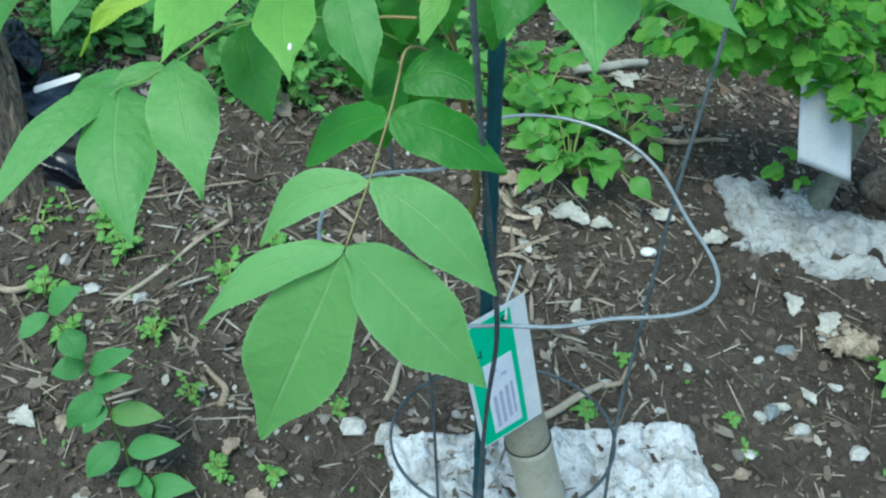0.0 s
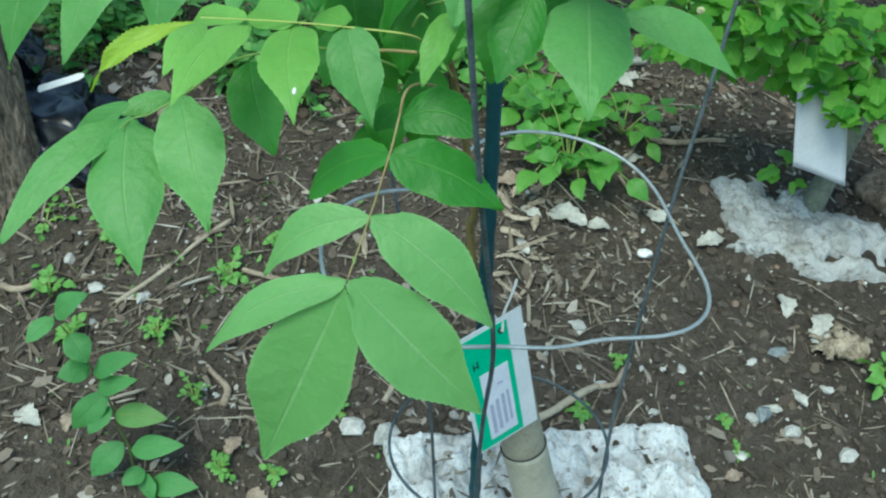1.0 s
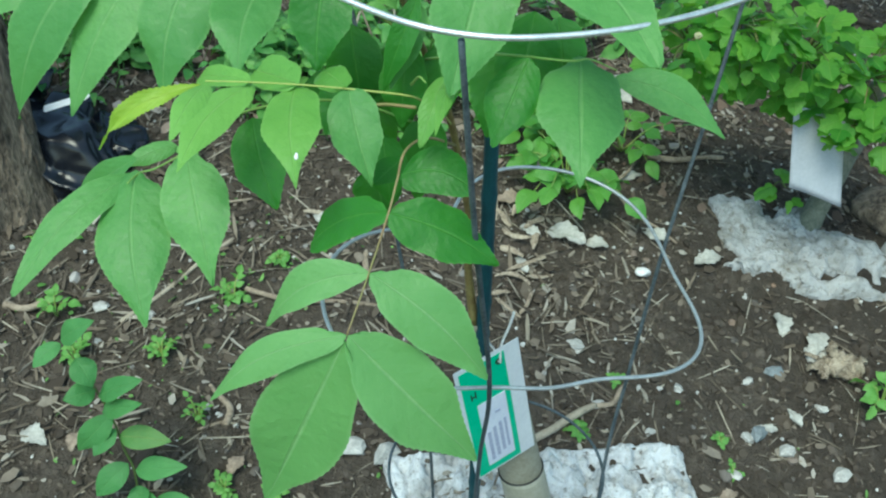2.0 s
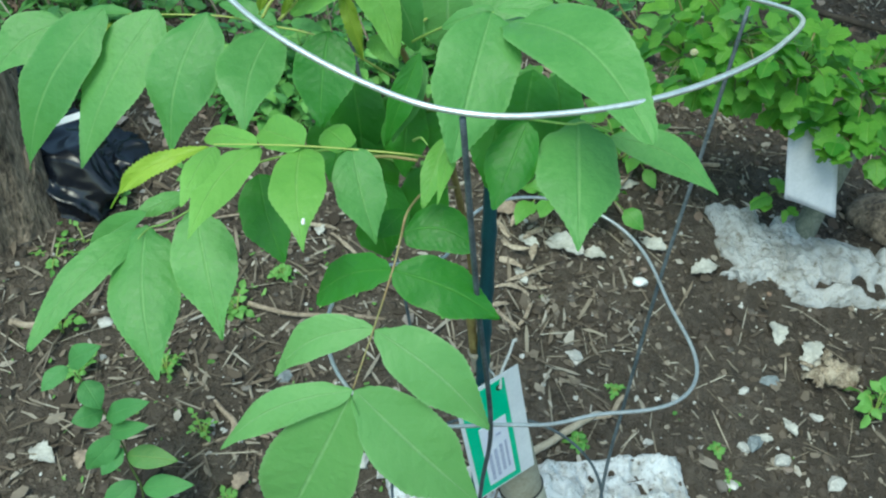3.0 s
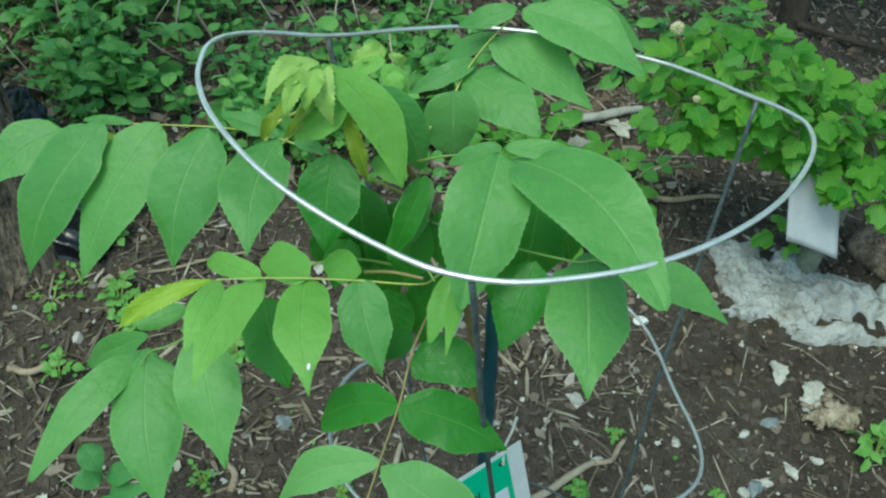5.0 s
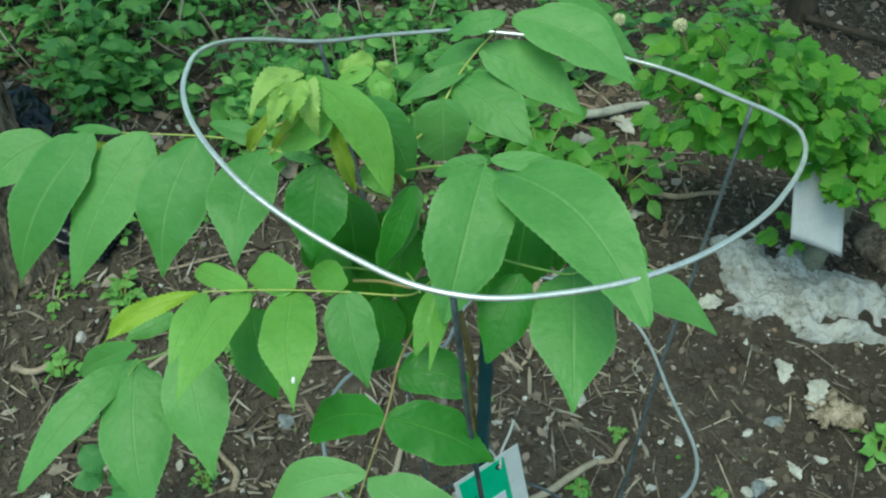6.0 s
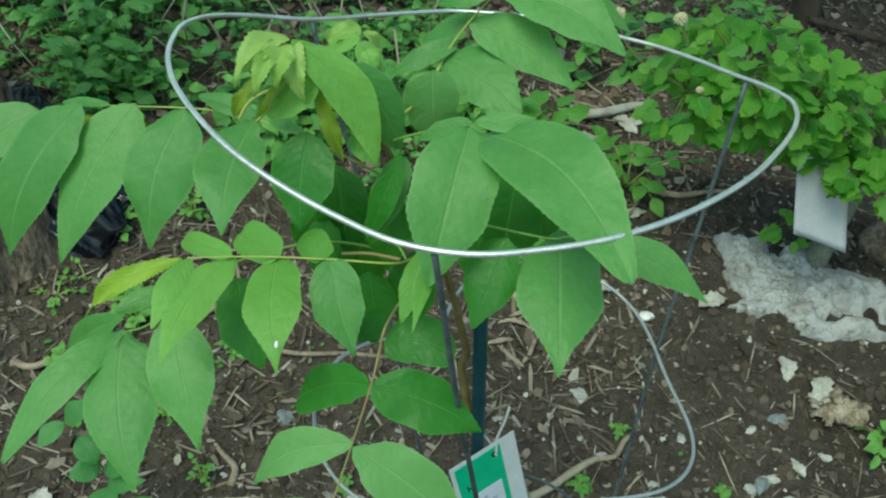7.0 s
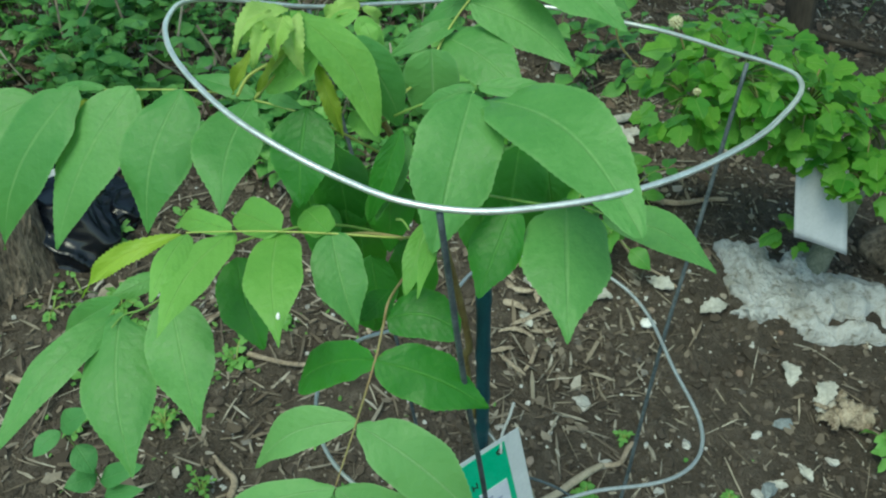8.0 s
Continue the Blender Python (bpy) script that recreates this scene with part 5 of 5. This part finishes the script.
ground_cover("ground_cover", 3500, (-1.7, 0.08, 1.17, 2.7), 0.027, 71, "dense low dark green leafy ground cover on the bank", -0.02)
ground_cover("ground_cover", 190, (-0.62, 0.0, 1.1, 1.3), 0.027, 75, "low dark green leaves creeping over dead litter", -0.05, 0.05)
ground_cover("ground_cover", 130, (0.1, 0.52, 1.42, 2.5), 0.03, 73, "sparse low green plants on dark soil", 0.1, 0.05)
ground_cover("ground_cover", 16, (0.66, 1.1, 1.35, 1.9), 0.03, 78, "scattered green sprigs on dark littered soil", 0.1, 0.05)


def dry_stalks():
    rnd, heap = random.Random(77), Heap()
    for k in range(170):
        x, y = rnd.uniform(-0.95, 0.0), rnd.uniform(1.22, 2.0)
        foot = Vector((x, y, ground_z(x, y)))
        top = foot + Vector((rnd.uniform(-0.06, 0.06), rnd.uniform(-0.04, 0.04), rnd.uniform(0.03, 0.13)))
        heap.add(*tube([foot, foot.lerp(top, 0.5) + Vector((rnd.uniform(-0.01, 0.01), 0, 0)), top], rnd.uniform(0.0008, 0.0018), 5))
    tagged(new("dry_stalks", heap.mesh("dry_stalks", M_STRAW)), "pale dry stalks standing among green ground cover", "dry stalks", kind="stuff")


dry_stalks()


# ---- tree trunks, bag, sticks and stones ----
def trunk(name, x, y, radius, height, mat, label, lean=(0.0, 0.0), flare=0.5, plates=0, crown=None):
    sides, rows, verts, faces = 72, 70, [], []
    z0 = slope(x, y) - 0.12
    for j in range(rows + 1):
        h = height * j / rows
        for k in range(sides):
            a = 2 * math.pi * k / sides
            r = radius * (1 + flare * math.exp(-h / (radius * 1.6)) * (0.7 + 0.5 * math.sin(3 * a + 1.0)))
            q = Vector((math.cos(a) * 2.2, math.sin(a) * 2.2, h * 3.5))
            r *= 1 + 0.10 * noise.noise(q) + 0.07 * abs(noise.noise(Vector((math.cos(a) * 7, math.sin(a) * 7, h * 9)))) + 0.03 * noise.noise(Vector((math.cos(a) * 22, math.sin(a) * 22, h * 40))) - 0.12 * max(0.0, 0.25 - abs(noise.noise(Vector((math.cos(a) * 9, math.sin(a) * 9, h * 5)))))
            verts.append((x + lean[0] * h + r * math.cos(a), y + lean[1] * h + r * math.sin(a), z0 + h))
    for j in range(rows):
        for k in range(sides):
            a, b = j * sides + k, j * sides + (k + 1) % sides
            faces.append((a, b, b + sides, a + sides))
    tree = thing(name, (x, y, slope(x, y)), label, "tree trunk")
    part("trunk", mesh_of("trunk", verts, faces, mat), tree)
    rnd = random.Random(5)
    if crown:
        centre, radii, count = Vector(crown[0]), crown[1], crown[2]
        top, heap = Vector((x + lean[0] * height, y + lean[1] * height, z0 + height * 0.97)), Heap()
        part("tip", bar("tip", (top - Vector((0, 0, 0.05)), top.lerp(centre, 0.3), centre + Vector((0, 0, radii[2] * 0.8))), lambda u: radius * (0.95 - 0.8 * u), mat, 10), tree)
        for k in range(12):
            d = Vector((rnd.gauss(0, 1), rnd.gauss(0, 1), rnd.uniform(-0.5, 0.8))).normalized()
            end = centre + Vector((d.x * radii[0], d.y * radii[1], d.z * radii[2])) * 0.9
            start = top.lerp(Vector((x, y, z0 + height * 0.7)), rnd.random())
            line = smooth_line((start, start.lerp(end, 0.5) + Vector((0, 0, 0.06)), end), 8)
            part("limb", mesh_of("limb", *tube(line, lambda u: radius * (0.35 - 0.28 * u), 7), mat), tree)
            for j in range(count // 12):
                q = line[min(len(line) - 1, int(len(line) * rnd.uniform(0.3, 1.0)))]
                q = q + Vector((rnd.gauss(0, 0.3) * radii[0], rnd.gauss(0, 0.3) * radii[1], rnd.gauss(0, 0.3) * radii[2]))
                small_leaf(heap, q, (rnd.uniform(-1, 1), rnd.uniform(-1, 1), rnd.uniform(-0.6, 0.2)), rnd.uniform(0.05, 0.09), rnd, 0.6, 0.03, 4, 2)
        part("crown", heap.mesh("crown", M_COVER), tree)
    for k in range(plates):
        a0, h0 = rnd.uniform(-2.6, 0.6), rnd.uniform(0.1, 0.75)
        wide, tall = rnd.uniform(0.10, 0.26), rnd.uniform(0.02, 0.06)
        skin, tilt = [], rnd.uniform(-0.5, 0.5)
        for d in (0.0, 1.0):
            for j in range(5):
                for i in range(4):
                    u, w = i / 3 - 0.5, j / 4 - 0.5
                    edge = 1 - 0.35 * abs(2 * w) ** 2 + 0.2 * rnd.uniform(-1, 1)
                    a = a0 + u * wide * edge + tilt * w * tall / radius
                    h = h0 + w * tall
                    r = radius * (1 + flare * math.exp(-h / (radius * 1.6)) * (0.7 + 0.5 * math.sin(3 * a + 1.0)))
                    q = Vector((math.cos(a) * 2.2, math.sin(a) * 2.2, h * 3.5))
                    r *= 1 + 0.10 * noise.noise(q) + 0.07 * abs(noise.noise(Vector((math.cos(a) * 7, math.sin(a) * 7, h * 9))))
                    r += d * (0.0035 - 0.004 * (abs(u) + abs(w)) ** 2) - 0.001
                    skin.append((x + lean[0] * h + r * math.cos(a), y + lean[1] * h + r * math.sin(a), z0 + h))
        sheet = [(j * 4 + i, j * 4 + i + 1, j * 4 + i + 5, j * 4 + i + 4) for j in range(4) for i in range(3)]
        rim = [0, 1, 2, 3, 7, 11, 15, 19, 18, 17, 16, 12, 8, 4]
        hull = [tuple(20 + i for i in q) for q in sheet] + [tuple(reversed(q)) for q in sheet]
        hull += [(p, q, q + 20, p + 20) for p, q in zip(rim, rim[1:] + rim[:1])]
        part("bark_plate", mesh_of("bark_plate", skin, hull, mat, smooth=False), tree)


trunk("tree_trunk", -0.512, 0.93, 0.075, 2.2, M_BARK, "rough brown tree trunk beside a black plastic bag", plates=150, crown=((-0.65, 1.15, 2.75), (0.8, 0.8, 0.5), 2400))
# dense foliage overhead is out of view, added to shade the right of the bank
trunk("tree_trunk", 0.60, 1.75, 0.025, 1.6, M_BARKDARK, "thin dark tree trunk on the bank", flare=0.3, crown=((1.05, 1.75, 1.08), (0.55, 0.7, 0.28), 9000))


def crumple(centre, size, seed, name):
    """A crumpled bag of plastic film: flat panels that meet in sharp folds, with a few pleats."""
    nu, nv, verts, faces = 110, 70, [], []
    rnd, c = random.Random(seed), Vector(centre)
    panels = [(Vector((rnd.gauss(0, 1), rnd.gauss(0, 1), rnd.gauss(0, 1))).normalized(), rnd.uniform(0.55, 1.0)) for k in range(13)]
    for j in range(nv + 1):
        b = math.pi * j / nv
        for i in range(nu):
            a = 2 * math.pi * i / nu
            d = Vector((math.sin(b) * math.cos(a), math.sin(b) * math.sin(a), math.cos(b)))
            r = min(h / max(0.08, d.dot(n)) for n, h in panels)
            r = min(1.15, r) + 0.04 * (1 - 2.4 * abs(noise.noise(d * 2.6 + Vector((seed, 0, 0)))))
            pleat = math.sin(4.5 * d.z + 5 * d.x + 2.2 * noise.noise(d * 1.3 + Vector((0, seed, 0))))
            r += 0.24 * (1 - abs(pleat)) ** 2
            verts.append(c + Vector((d.x * size[0] * r, d.y * size[1] * r, d.z * size[2] * r + 0.3 * size[1] * d.y * r)))
    for j in range(nv):
        for i in range(nu):
            a, b = j * nu + i, j * nu + (i + 1) % nu
            faces.append((a, a + nu, b + nu, b))
    return mesh_of(name, verts, faces, M_BAG)


def build_bag():
    bag = thing("plastic_bag", (-0.41, 1.0, 0.09), "crumpled shiny black plastic bag lying beside the trunk", "plastic bag")
    part("body", crumple((-0.425, 0.99, 0.110), (0.078, 0.075, 0.052), 3.0, "body"), bag)
    part("flap", crumple((-0.382, 1.03, 0.115), (0.04, 0.05, 0.028), 8.0, "flap"), bag)
    part("neck", crumple((-0.495, 1.068, 0.165), (0.032, 0.04, 0.05), 14.0, "neck"), bag)
    corner = Vector((-0.430, 0.992, 0.178))
    ex, ey = Vector((0.053, 0.009, 0.0155)), Vector((0.001, -0.005, -0.006))
    n, outline = ex.cross(ey).normalized() * 0.0012, []
    for u, v in ((0.0, 0.2), (0.03, 0.0), (0.88, 0.0), (0.97, 0.2), (1.0, 0.5), (0.97, 0.8), (0.88, 1.0), (0.03, 1.0), (0.0, 0.8)):
        outline.append(corner + ex * u + ey * v)
    k = len(outline)
    faces = [tuple(range(k)), tuple(range(2 * k - 1, k - 1, -1))] + [(i, k + i, k + (i + 1) % k, (i + 1) % k) for i in range(k)]
    marker = mesh_of("plant_marker", outline + [q - n for q in outline], faces, M_TAGWHITE, smooth=False)
    tagged(new("plant_marker", marker), "white plastic plant marker strip lying on the black bag", "plant marker")


build_bag()


def stick(a, b, r, label, rise=0.003, mat=None, bend=0.01, group="sticks"):
    a, b = Vector((*a, ground_z(*a) + rise)), Vector((*b, ground_z(*b) + rise))
    side = (b - a).cross(Vector((0, 0, 1))).normalized() * bend
    pts = [a, a.lerp(b, 0.33) + side, a.lerp(b, 0.7) + side * 0.4 + Vector((0, 0, 0.002)), b]
    ob = new("stick", bar("stick", pts, lambda u: r * (1.05 - 0.25 * u), mat or M_WOOD, 8, wobble=0.25))
    tagged(ob, label, "stick", group)


stick((0.125, 0.735), (0.201, 0.793), 0.0045, "pale tan dry stick lying beside the white mat", 0.004, M_BARKPALE, 0.002)
stick((0.201, 0.793), (0.235, 0.822), 0.003, "thin tan twig end lying on soil", 0.003)
stick((-0.299, 0.801), (-0.205, 0.918), 0.0026, "pale straight dry twig lying on soil", 0.004, M_BARKPALE, 0.003)
stick((-0.014, 0.736), (-0.003, 0.775), 0.0033, "short tan split twig on soil", 0.003, M_BARKPALE, 0.002)
stick((0.188, 1.322), (0.298, 1.386), 0.007, "thick pale dead branch lying on soil", 0.014, M_FLAKE, 0.004)
stick((0.285, 1.185), (0.389, 1.207), 0.004, "brown bent twig lying on soil", 0.004)
stick((0.303, 1.243), (0.297, 1.190), 0.003, "short brown twig lying across another", 0.004)
stick((0.221, 1.106), (0.285, 1.2), 0.002, "thin tan twig lying among weeds", 0.004)
stick((0.24, 1.10), (0.31, 1.035), 0.002, "thin brown twig lying on soil", 0.003)
stick((-0.42, 0.80), (-0.36, 0.82), 0.004, "grey dry stick near the tree trunk", 0.003)
stick((-0.18, 0.86), (-0.03, 0.875), 0.0028, "long brown twig lying on soil", 0.004)
stick((-0.13, 0.715), (-0.19, 0.69), 0.0018, "thin brown twig lying on soil", 0.003)
stick((-0.165, 0.700), (-0.19, 0.74), 0.0035, "short grey-brown bark piece on soil", 0.003)
stick((-0.34, 0.93), (-0.2, 0.99), 0.002, "thin dry stalk lying on soil", 0.004)
stick((0.15, 1.40), (0.24, 1.36), 0.0022, "thin grey dry twig among litter", 0.006)
stick((0.20, 1.46), (0.25, 1.37), 0.0018, "thin pale dry twig among litter", 0.006, M_BARKPALE)
stick((0.13, 1.33), (0.21, 1.31), 0.0025, "grey-brown dry twig on soil beside weeds", 0.005)
stick((0.60, 1.72), (1.0, 1.62), 0.006, "dark fallen branch lying on the bank", 0.02, M_BARKDARK)


def stone(x, y, r, mat, label, seed, flat=0.6, name="stone"):
    rnd = random.Random(seed)
    v, f = lump(r * 0.92, rnd, 4, 6, flat, 0.33)
    ob = lone(name, mesh_of(name, v, f, mat, smooth=False), (x, y, ground_z(x, y) + r * flat * 0.45), label, "stone", "stones", turn=seed)
    ob.scale = (1.25, 0.85, 1.0)


for i, (x, y, r) in enumerate(((0.401, 0.775, 0.010), (0.455, 0.758, 0.011), (0.362, 0.783, 0.008), (0.343, 0.742, 0.007), (0.371, 0.851, 0.008), (0.293, 0.832, 0.007), (0.450, 0.837, 0.007), (0.259, 0.774, 0.006), (0.249, 0.823, 0.004), (-0.317, 0.778, 0.005), (-0.324, 0.817, 0.010), (-0.273, 0.809, 0.009), (-0.188, 0.716, 0.005), (0.205, 0.796, 0.008))):
    stone(x, y, r, M_STONE, "small pale grey stone lying on dark soil", i + 3)
stone(0.403, 0.871, 0.010, M_STONE_GREY, "blue-grey angular stone on soil", 41)
stone(0.375, 0.79, 0.012, M_STONE_GREY, "dark blue-grey stone on soil", 42)
stone(-0.13, 0.79, 0.012, M_STONE_GREY, "pale blue-grey flat stone on soil", 43, 0.4)
stone(-0.040, 0.707, 0.013, M_STONE, "angular white stone before the white mat", 44, 0.75)
stone(-0.008, 0.702, 0.015, M_STONE, "angular white stone beside the white mat", 45, 0.75)
stone(0.183, 0.865, 0.012, M_STONE, "white angular stone chip on mulch", 46, 0.4)


def build_shell():
    """A small snail shell: one tube wound in a tightening coil."""
    line = []
    for i in range(70):
        a = i * 0.27
        r = 0.0062 * math.exp(-0.085 * a) if i else 0.0064
        line.append(Vector((r * math.cos(a), r * math.sin(a), 0.0045 + 0.0004 * a)))
    v, f = tube(line, lambda u: 0.0048 * math.exp(-1.75 * u), 10)
    lone("snail_shell", mesh_of("snail_shell", v, f, M_SHELL), (0.2625, 0.976, ground_z(0.2625, 0.976)), "round white empty snail shell lying on soil", "snail shell")


build_shell()


def flake(x, y, length, width, mat, label, seed, curl=0.35):
    rnd = random.Random(seed)
    a = rnd.uniform(0, 6.283)
    d = Vector((math.cos(a), math.sin(a), 0.15 * math.sin(a)))
    foot = Vector((0, 0, 0.004))
    v, f, uv = blade(foot - d * length / 2, foot + d * length / 2, width, (rnd.uniform(-0.3, 0.3), -0.3, 1), 10, 6, 0.1, curl, 0.2, 0.12, seed * 1.3, 0.15, 0.8)
    k = len(v)
    v = v + [q - Vector((0, 0, 0.0012)) for q in v]
    f = f + [tuple(i + k for i in reversed(q)) for q in f]
    lone("dry_flake", mesh_of("dry_flake", v, f, mat), (x, y, ground_z(x, y)), label, "dry leaf", "dry flakes")


for i, (x, y, l, w) in enumerate(((0.416, 0.815, 0.026, 0.011), (0.382, 0.796, 0.026, 0.008), (-0.337, 0.661, 0.03, 0.02), (0.170, 1.010, 0.055, 0.026), (0.207, 1.008, 0.034, 0.016), (0.282, 1.041, 0.042, 0.018), (0.347, 1.014, 0.042, 0.02), (0.260, 1.143, 0.036, 0.014), (0.425, 0.943, 0.036, 0.022), (0.462, 0.920, 0.044, 0.022), (0.13, 1.01, 0.03, 0.014), (0.12, 0.97, 0.036, 0.012), (0.2, 1.28, 0.05, 0.02), (-0.12, 0.98, 0.02, 0.012), (0.258, 1.332, 0.05, 0.022), (0.272, 1.345, 0.03, 0.016))):
    flake(x, y, l, w, M_FLAKE, "pale curled flake of dry bark on soil", 60 + i)
for i, (x, y, l, w) in enumerate(((-0.146, 0.664, 0.026, 0.016), (0.335, 0.72, 0.022, 0.012), (-0.20, 1.12, 0.07, 0.04), (-0.115, 0.62, 0.028, 0.015), (0.10, 1.05, 0.04, 0.02), (-0.30, 0.66, 0.02, 0.014))):
    flake(x, y, l, w, M_DEAD, "curled brown dead leaf on soil", 90 + i)


def bark_strip(x, y, length, width, seed):
    rnd = random.Random(seed)
    line = []
    bend, rise, kink = rnd.uniform(-0.16, 0.16) * length, rnd.uniform(-0.03, 0.12) * length, rnd.uniform(-0.3, 0.3)
    for i in range(11):
        u = i / 10 - 0.5
        arch = 1 - 4 * u * u
        line.append(Vector((u * length, bend * arch + kink * length * max(0.0, u - 0.1), rise * arch)))
    verts, faces = [], []
    for i, q in enumerate(line):
        w = width * 0.5 * (1 - abs(2 * i / 10 - 1) ** 4 * rnd.uniform(0.2, 1.0)) * rnd.uniform(0.6, 1.15)
        for k in range(7):
            v = k / 3 - 1
            for d in (0.0, 0.0013):
                verts.append(q + Vector((rnd.uniform(-1, 1) * 0.0004, v * w, 0.35 * w * (1 - v * v) + d)))
    for i in range(10):
        for k in range(6):
            a, b = (i * 7 + k) * 2, ((i + 1) * 7 + k) * 2
            faces += [(a + 1, a + 3, b + 3, b + 1), (a, b, b + 2, a + 2)]
        for a, b in ((i * 14, (i + 1) * 14), ((i + 1) * 14 + 12, i * 14 + 12)):
            faces.append((a, a + 1, b + 1, b))
    for i in (0, 10):
        for k in range(6):
            a = (i * 7 + k) * 2
            faces.append((a, a + 2, a + 3, a + 1))
    ob = new("bark_strip", mesh_of("bark_strip", verts, faces, M_STRIP, smooth=False))
    ob.matrix_world = lay(x, y, rnd, 0.35, 0.004)
    tagged(ob, "pale tan curled strip of bark lying on mulch", "bark strip", "bark strips")


for i, row in enumerate(((0.112, 1.004, 0.045, 0.0090), (0.103, 0.977, 0.040, 0.0080), (0.126, 0.970, 0.050, 0.0090), (0.110, 0.943, 0.042, 0.0070), (0.095, 1.026, 0.035, 0.0090), (0.136, 1.000, 0.030, 0.0100), (0.119, 1.039, 0.040, 0.0080), (0.133, 1.021, 0.030, 0.0080), (0.094, 0.920, 0.030, 0.0060), (0.143, 0.953, 0.036, 0.0060), (0.105, 0.900, 0.040, 0.0060), (0.127, 0.912, 0.045, 0.0050), (-0.089, 0.962, 0.050, 0.0050), (-0.118, 0.980, 0.040, 0.0060), (-0.058, 0.928, 0.045, 0.0060))):
    bark_strip(*row, 200 + i)


def curled_shard(centre, axis, length, radius, start, sweep, seed, mat):
    """A thick curl of old wood: part of a rough pipe with a torn rim and ridged skin."""
    nu, nv, verts, faces = 14, 16, [], []
    d = Vector(axis).normalized()
    side = d.cross(Vector((0, 0, 1))).normalized()
    up = side.cross(d)
    for skin in (1.0, 0.72):
        for i in range(nu + 1):
            u = i / nu - 0.5
            for j in range(nv + 1):
                a = start + sweep * (j / nv)
                q = Vector((u * 5, math.cos(a) * 1.6, math.sin(a) * 1.6 + seed))
                r = radius * skin * (1 + 0.45 * noise.noise(q) + 0.22 * noise.noise(q * 3.1) + 0.10 * math.sin(16 * u + 3 * noise.noise(q * 2)))
                along = u * length * (1 + 0.35 * noise.noise(Vector((j * 0.6, seed, 2.0))))
                verts.append(Vector(centre) + d * along + side * (r * math.cos(a)) + up * (r * math.sin(a)))
    w, t = nv + 1, (nu + 1) * (nv + 1)
    for i in range(nu):
        for j in range(nv):
            a = i * w + j
            faces += [(a, a + w, a + w + 1, a + 1), (t + a, t + a + 1, t + a + w + 1, t + a + w)]
    rim = [j for j in range(w)] + [i * w + nv for i in range(1, nu + 1)] + [nu * w + j for j in range(nv - 1, -1, -1)] + [i * w for i in range(nu - 1, 0, -1)]
    faces += [(p, q, t + q, t + p) for p, q in zip(rim, rim[1:] + rim[:1])]
    return mesh_of("shard", verts, faces, mat)


def build_clump():
    rnd = random.Random(8)
    z = ground_z(0.473, 0.897)
    lumpy = thing("wood_lump", (0.473, 0.897, z), "hollow cream and brown curl of old wood on soil", "wood lump")
    part("shell", curled_shard((0.486, 0.893, z + 0.006), (0.9, -0.25, -0.1), 0.036, 0.016, -0.2, 3.6, 1.0, M_FUNGUS), lumpy)
    part("shell", curled_shard((0.463, 0.888, z + 0.005), (0.7, 0.5, 0.0), 0.03, 0.011, 0.1, 3.1, 7.0, M_FUNGUS), lumpy, "smaller cream curl")
    part("crescent", curled_shard((0.462, 0.916, z + 0.004), (1.0, 0.25, 0.0), 0.034, 0.012, 0.2, 1.5, 4.0, M_FLAKE), lumpy, "pale grey-white crescent of bark")
    for k in range(4):
        a = rnd.uniform(0, 6.283)
        at = Vector((0.474 + 0.024 * math.cos(a), 0.897 + 0.016 * math.sin(a), 0))
        at.z = ground_z(at.x, at.y) + rnd.uniform(0.003, 0.01)
        d = Vector((math.cos(a + rnd.uniform(-0.8, 0.8)), math.sin(a), rnd.uniform(-0.3, 0.2))).normalized() * rnd.uniform(0.014, 0.026)
        part("splinter", curled_shard(at, d, d.length, 0.004, 0.3, 2.2, 11.0 + k, M_FUNGUS), lumpy)
    v, f = lump(0.05, rnd, 14, 20, 0.6, 0.0)
    v = [q * (1 + 0.4 * noise.noise(q * 18) + 0.15 * noise.noise(q * 60)) for q in v]
    lone("old_stump", mesh_of("old_stump", v, f, M_BARK), (0.60, 1.14, ground_z(0.60, 1.14) + 0.01), "low brown stump beside the shrub's stem", "stump")


build_clump()
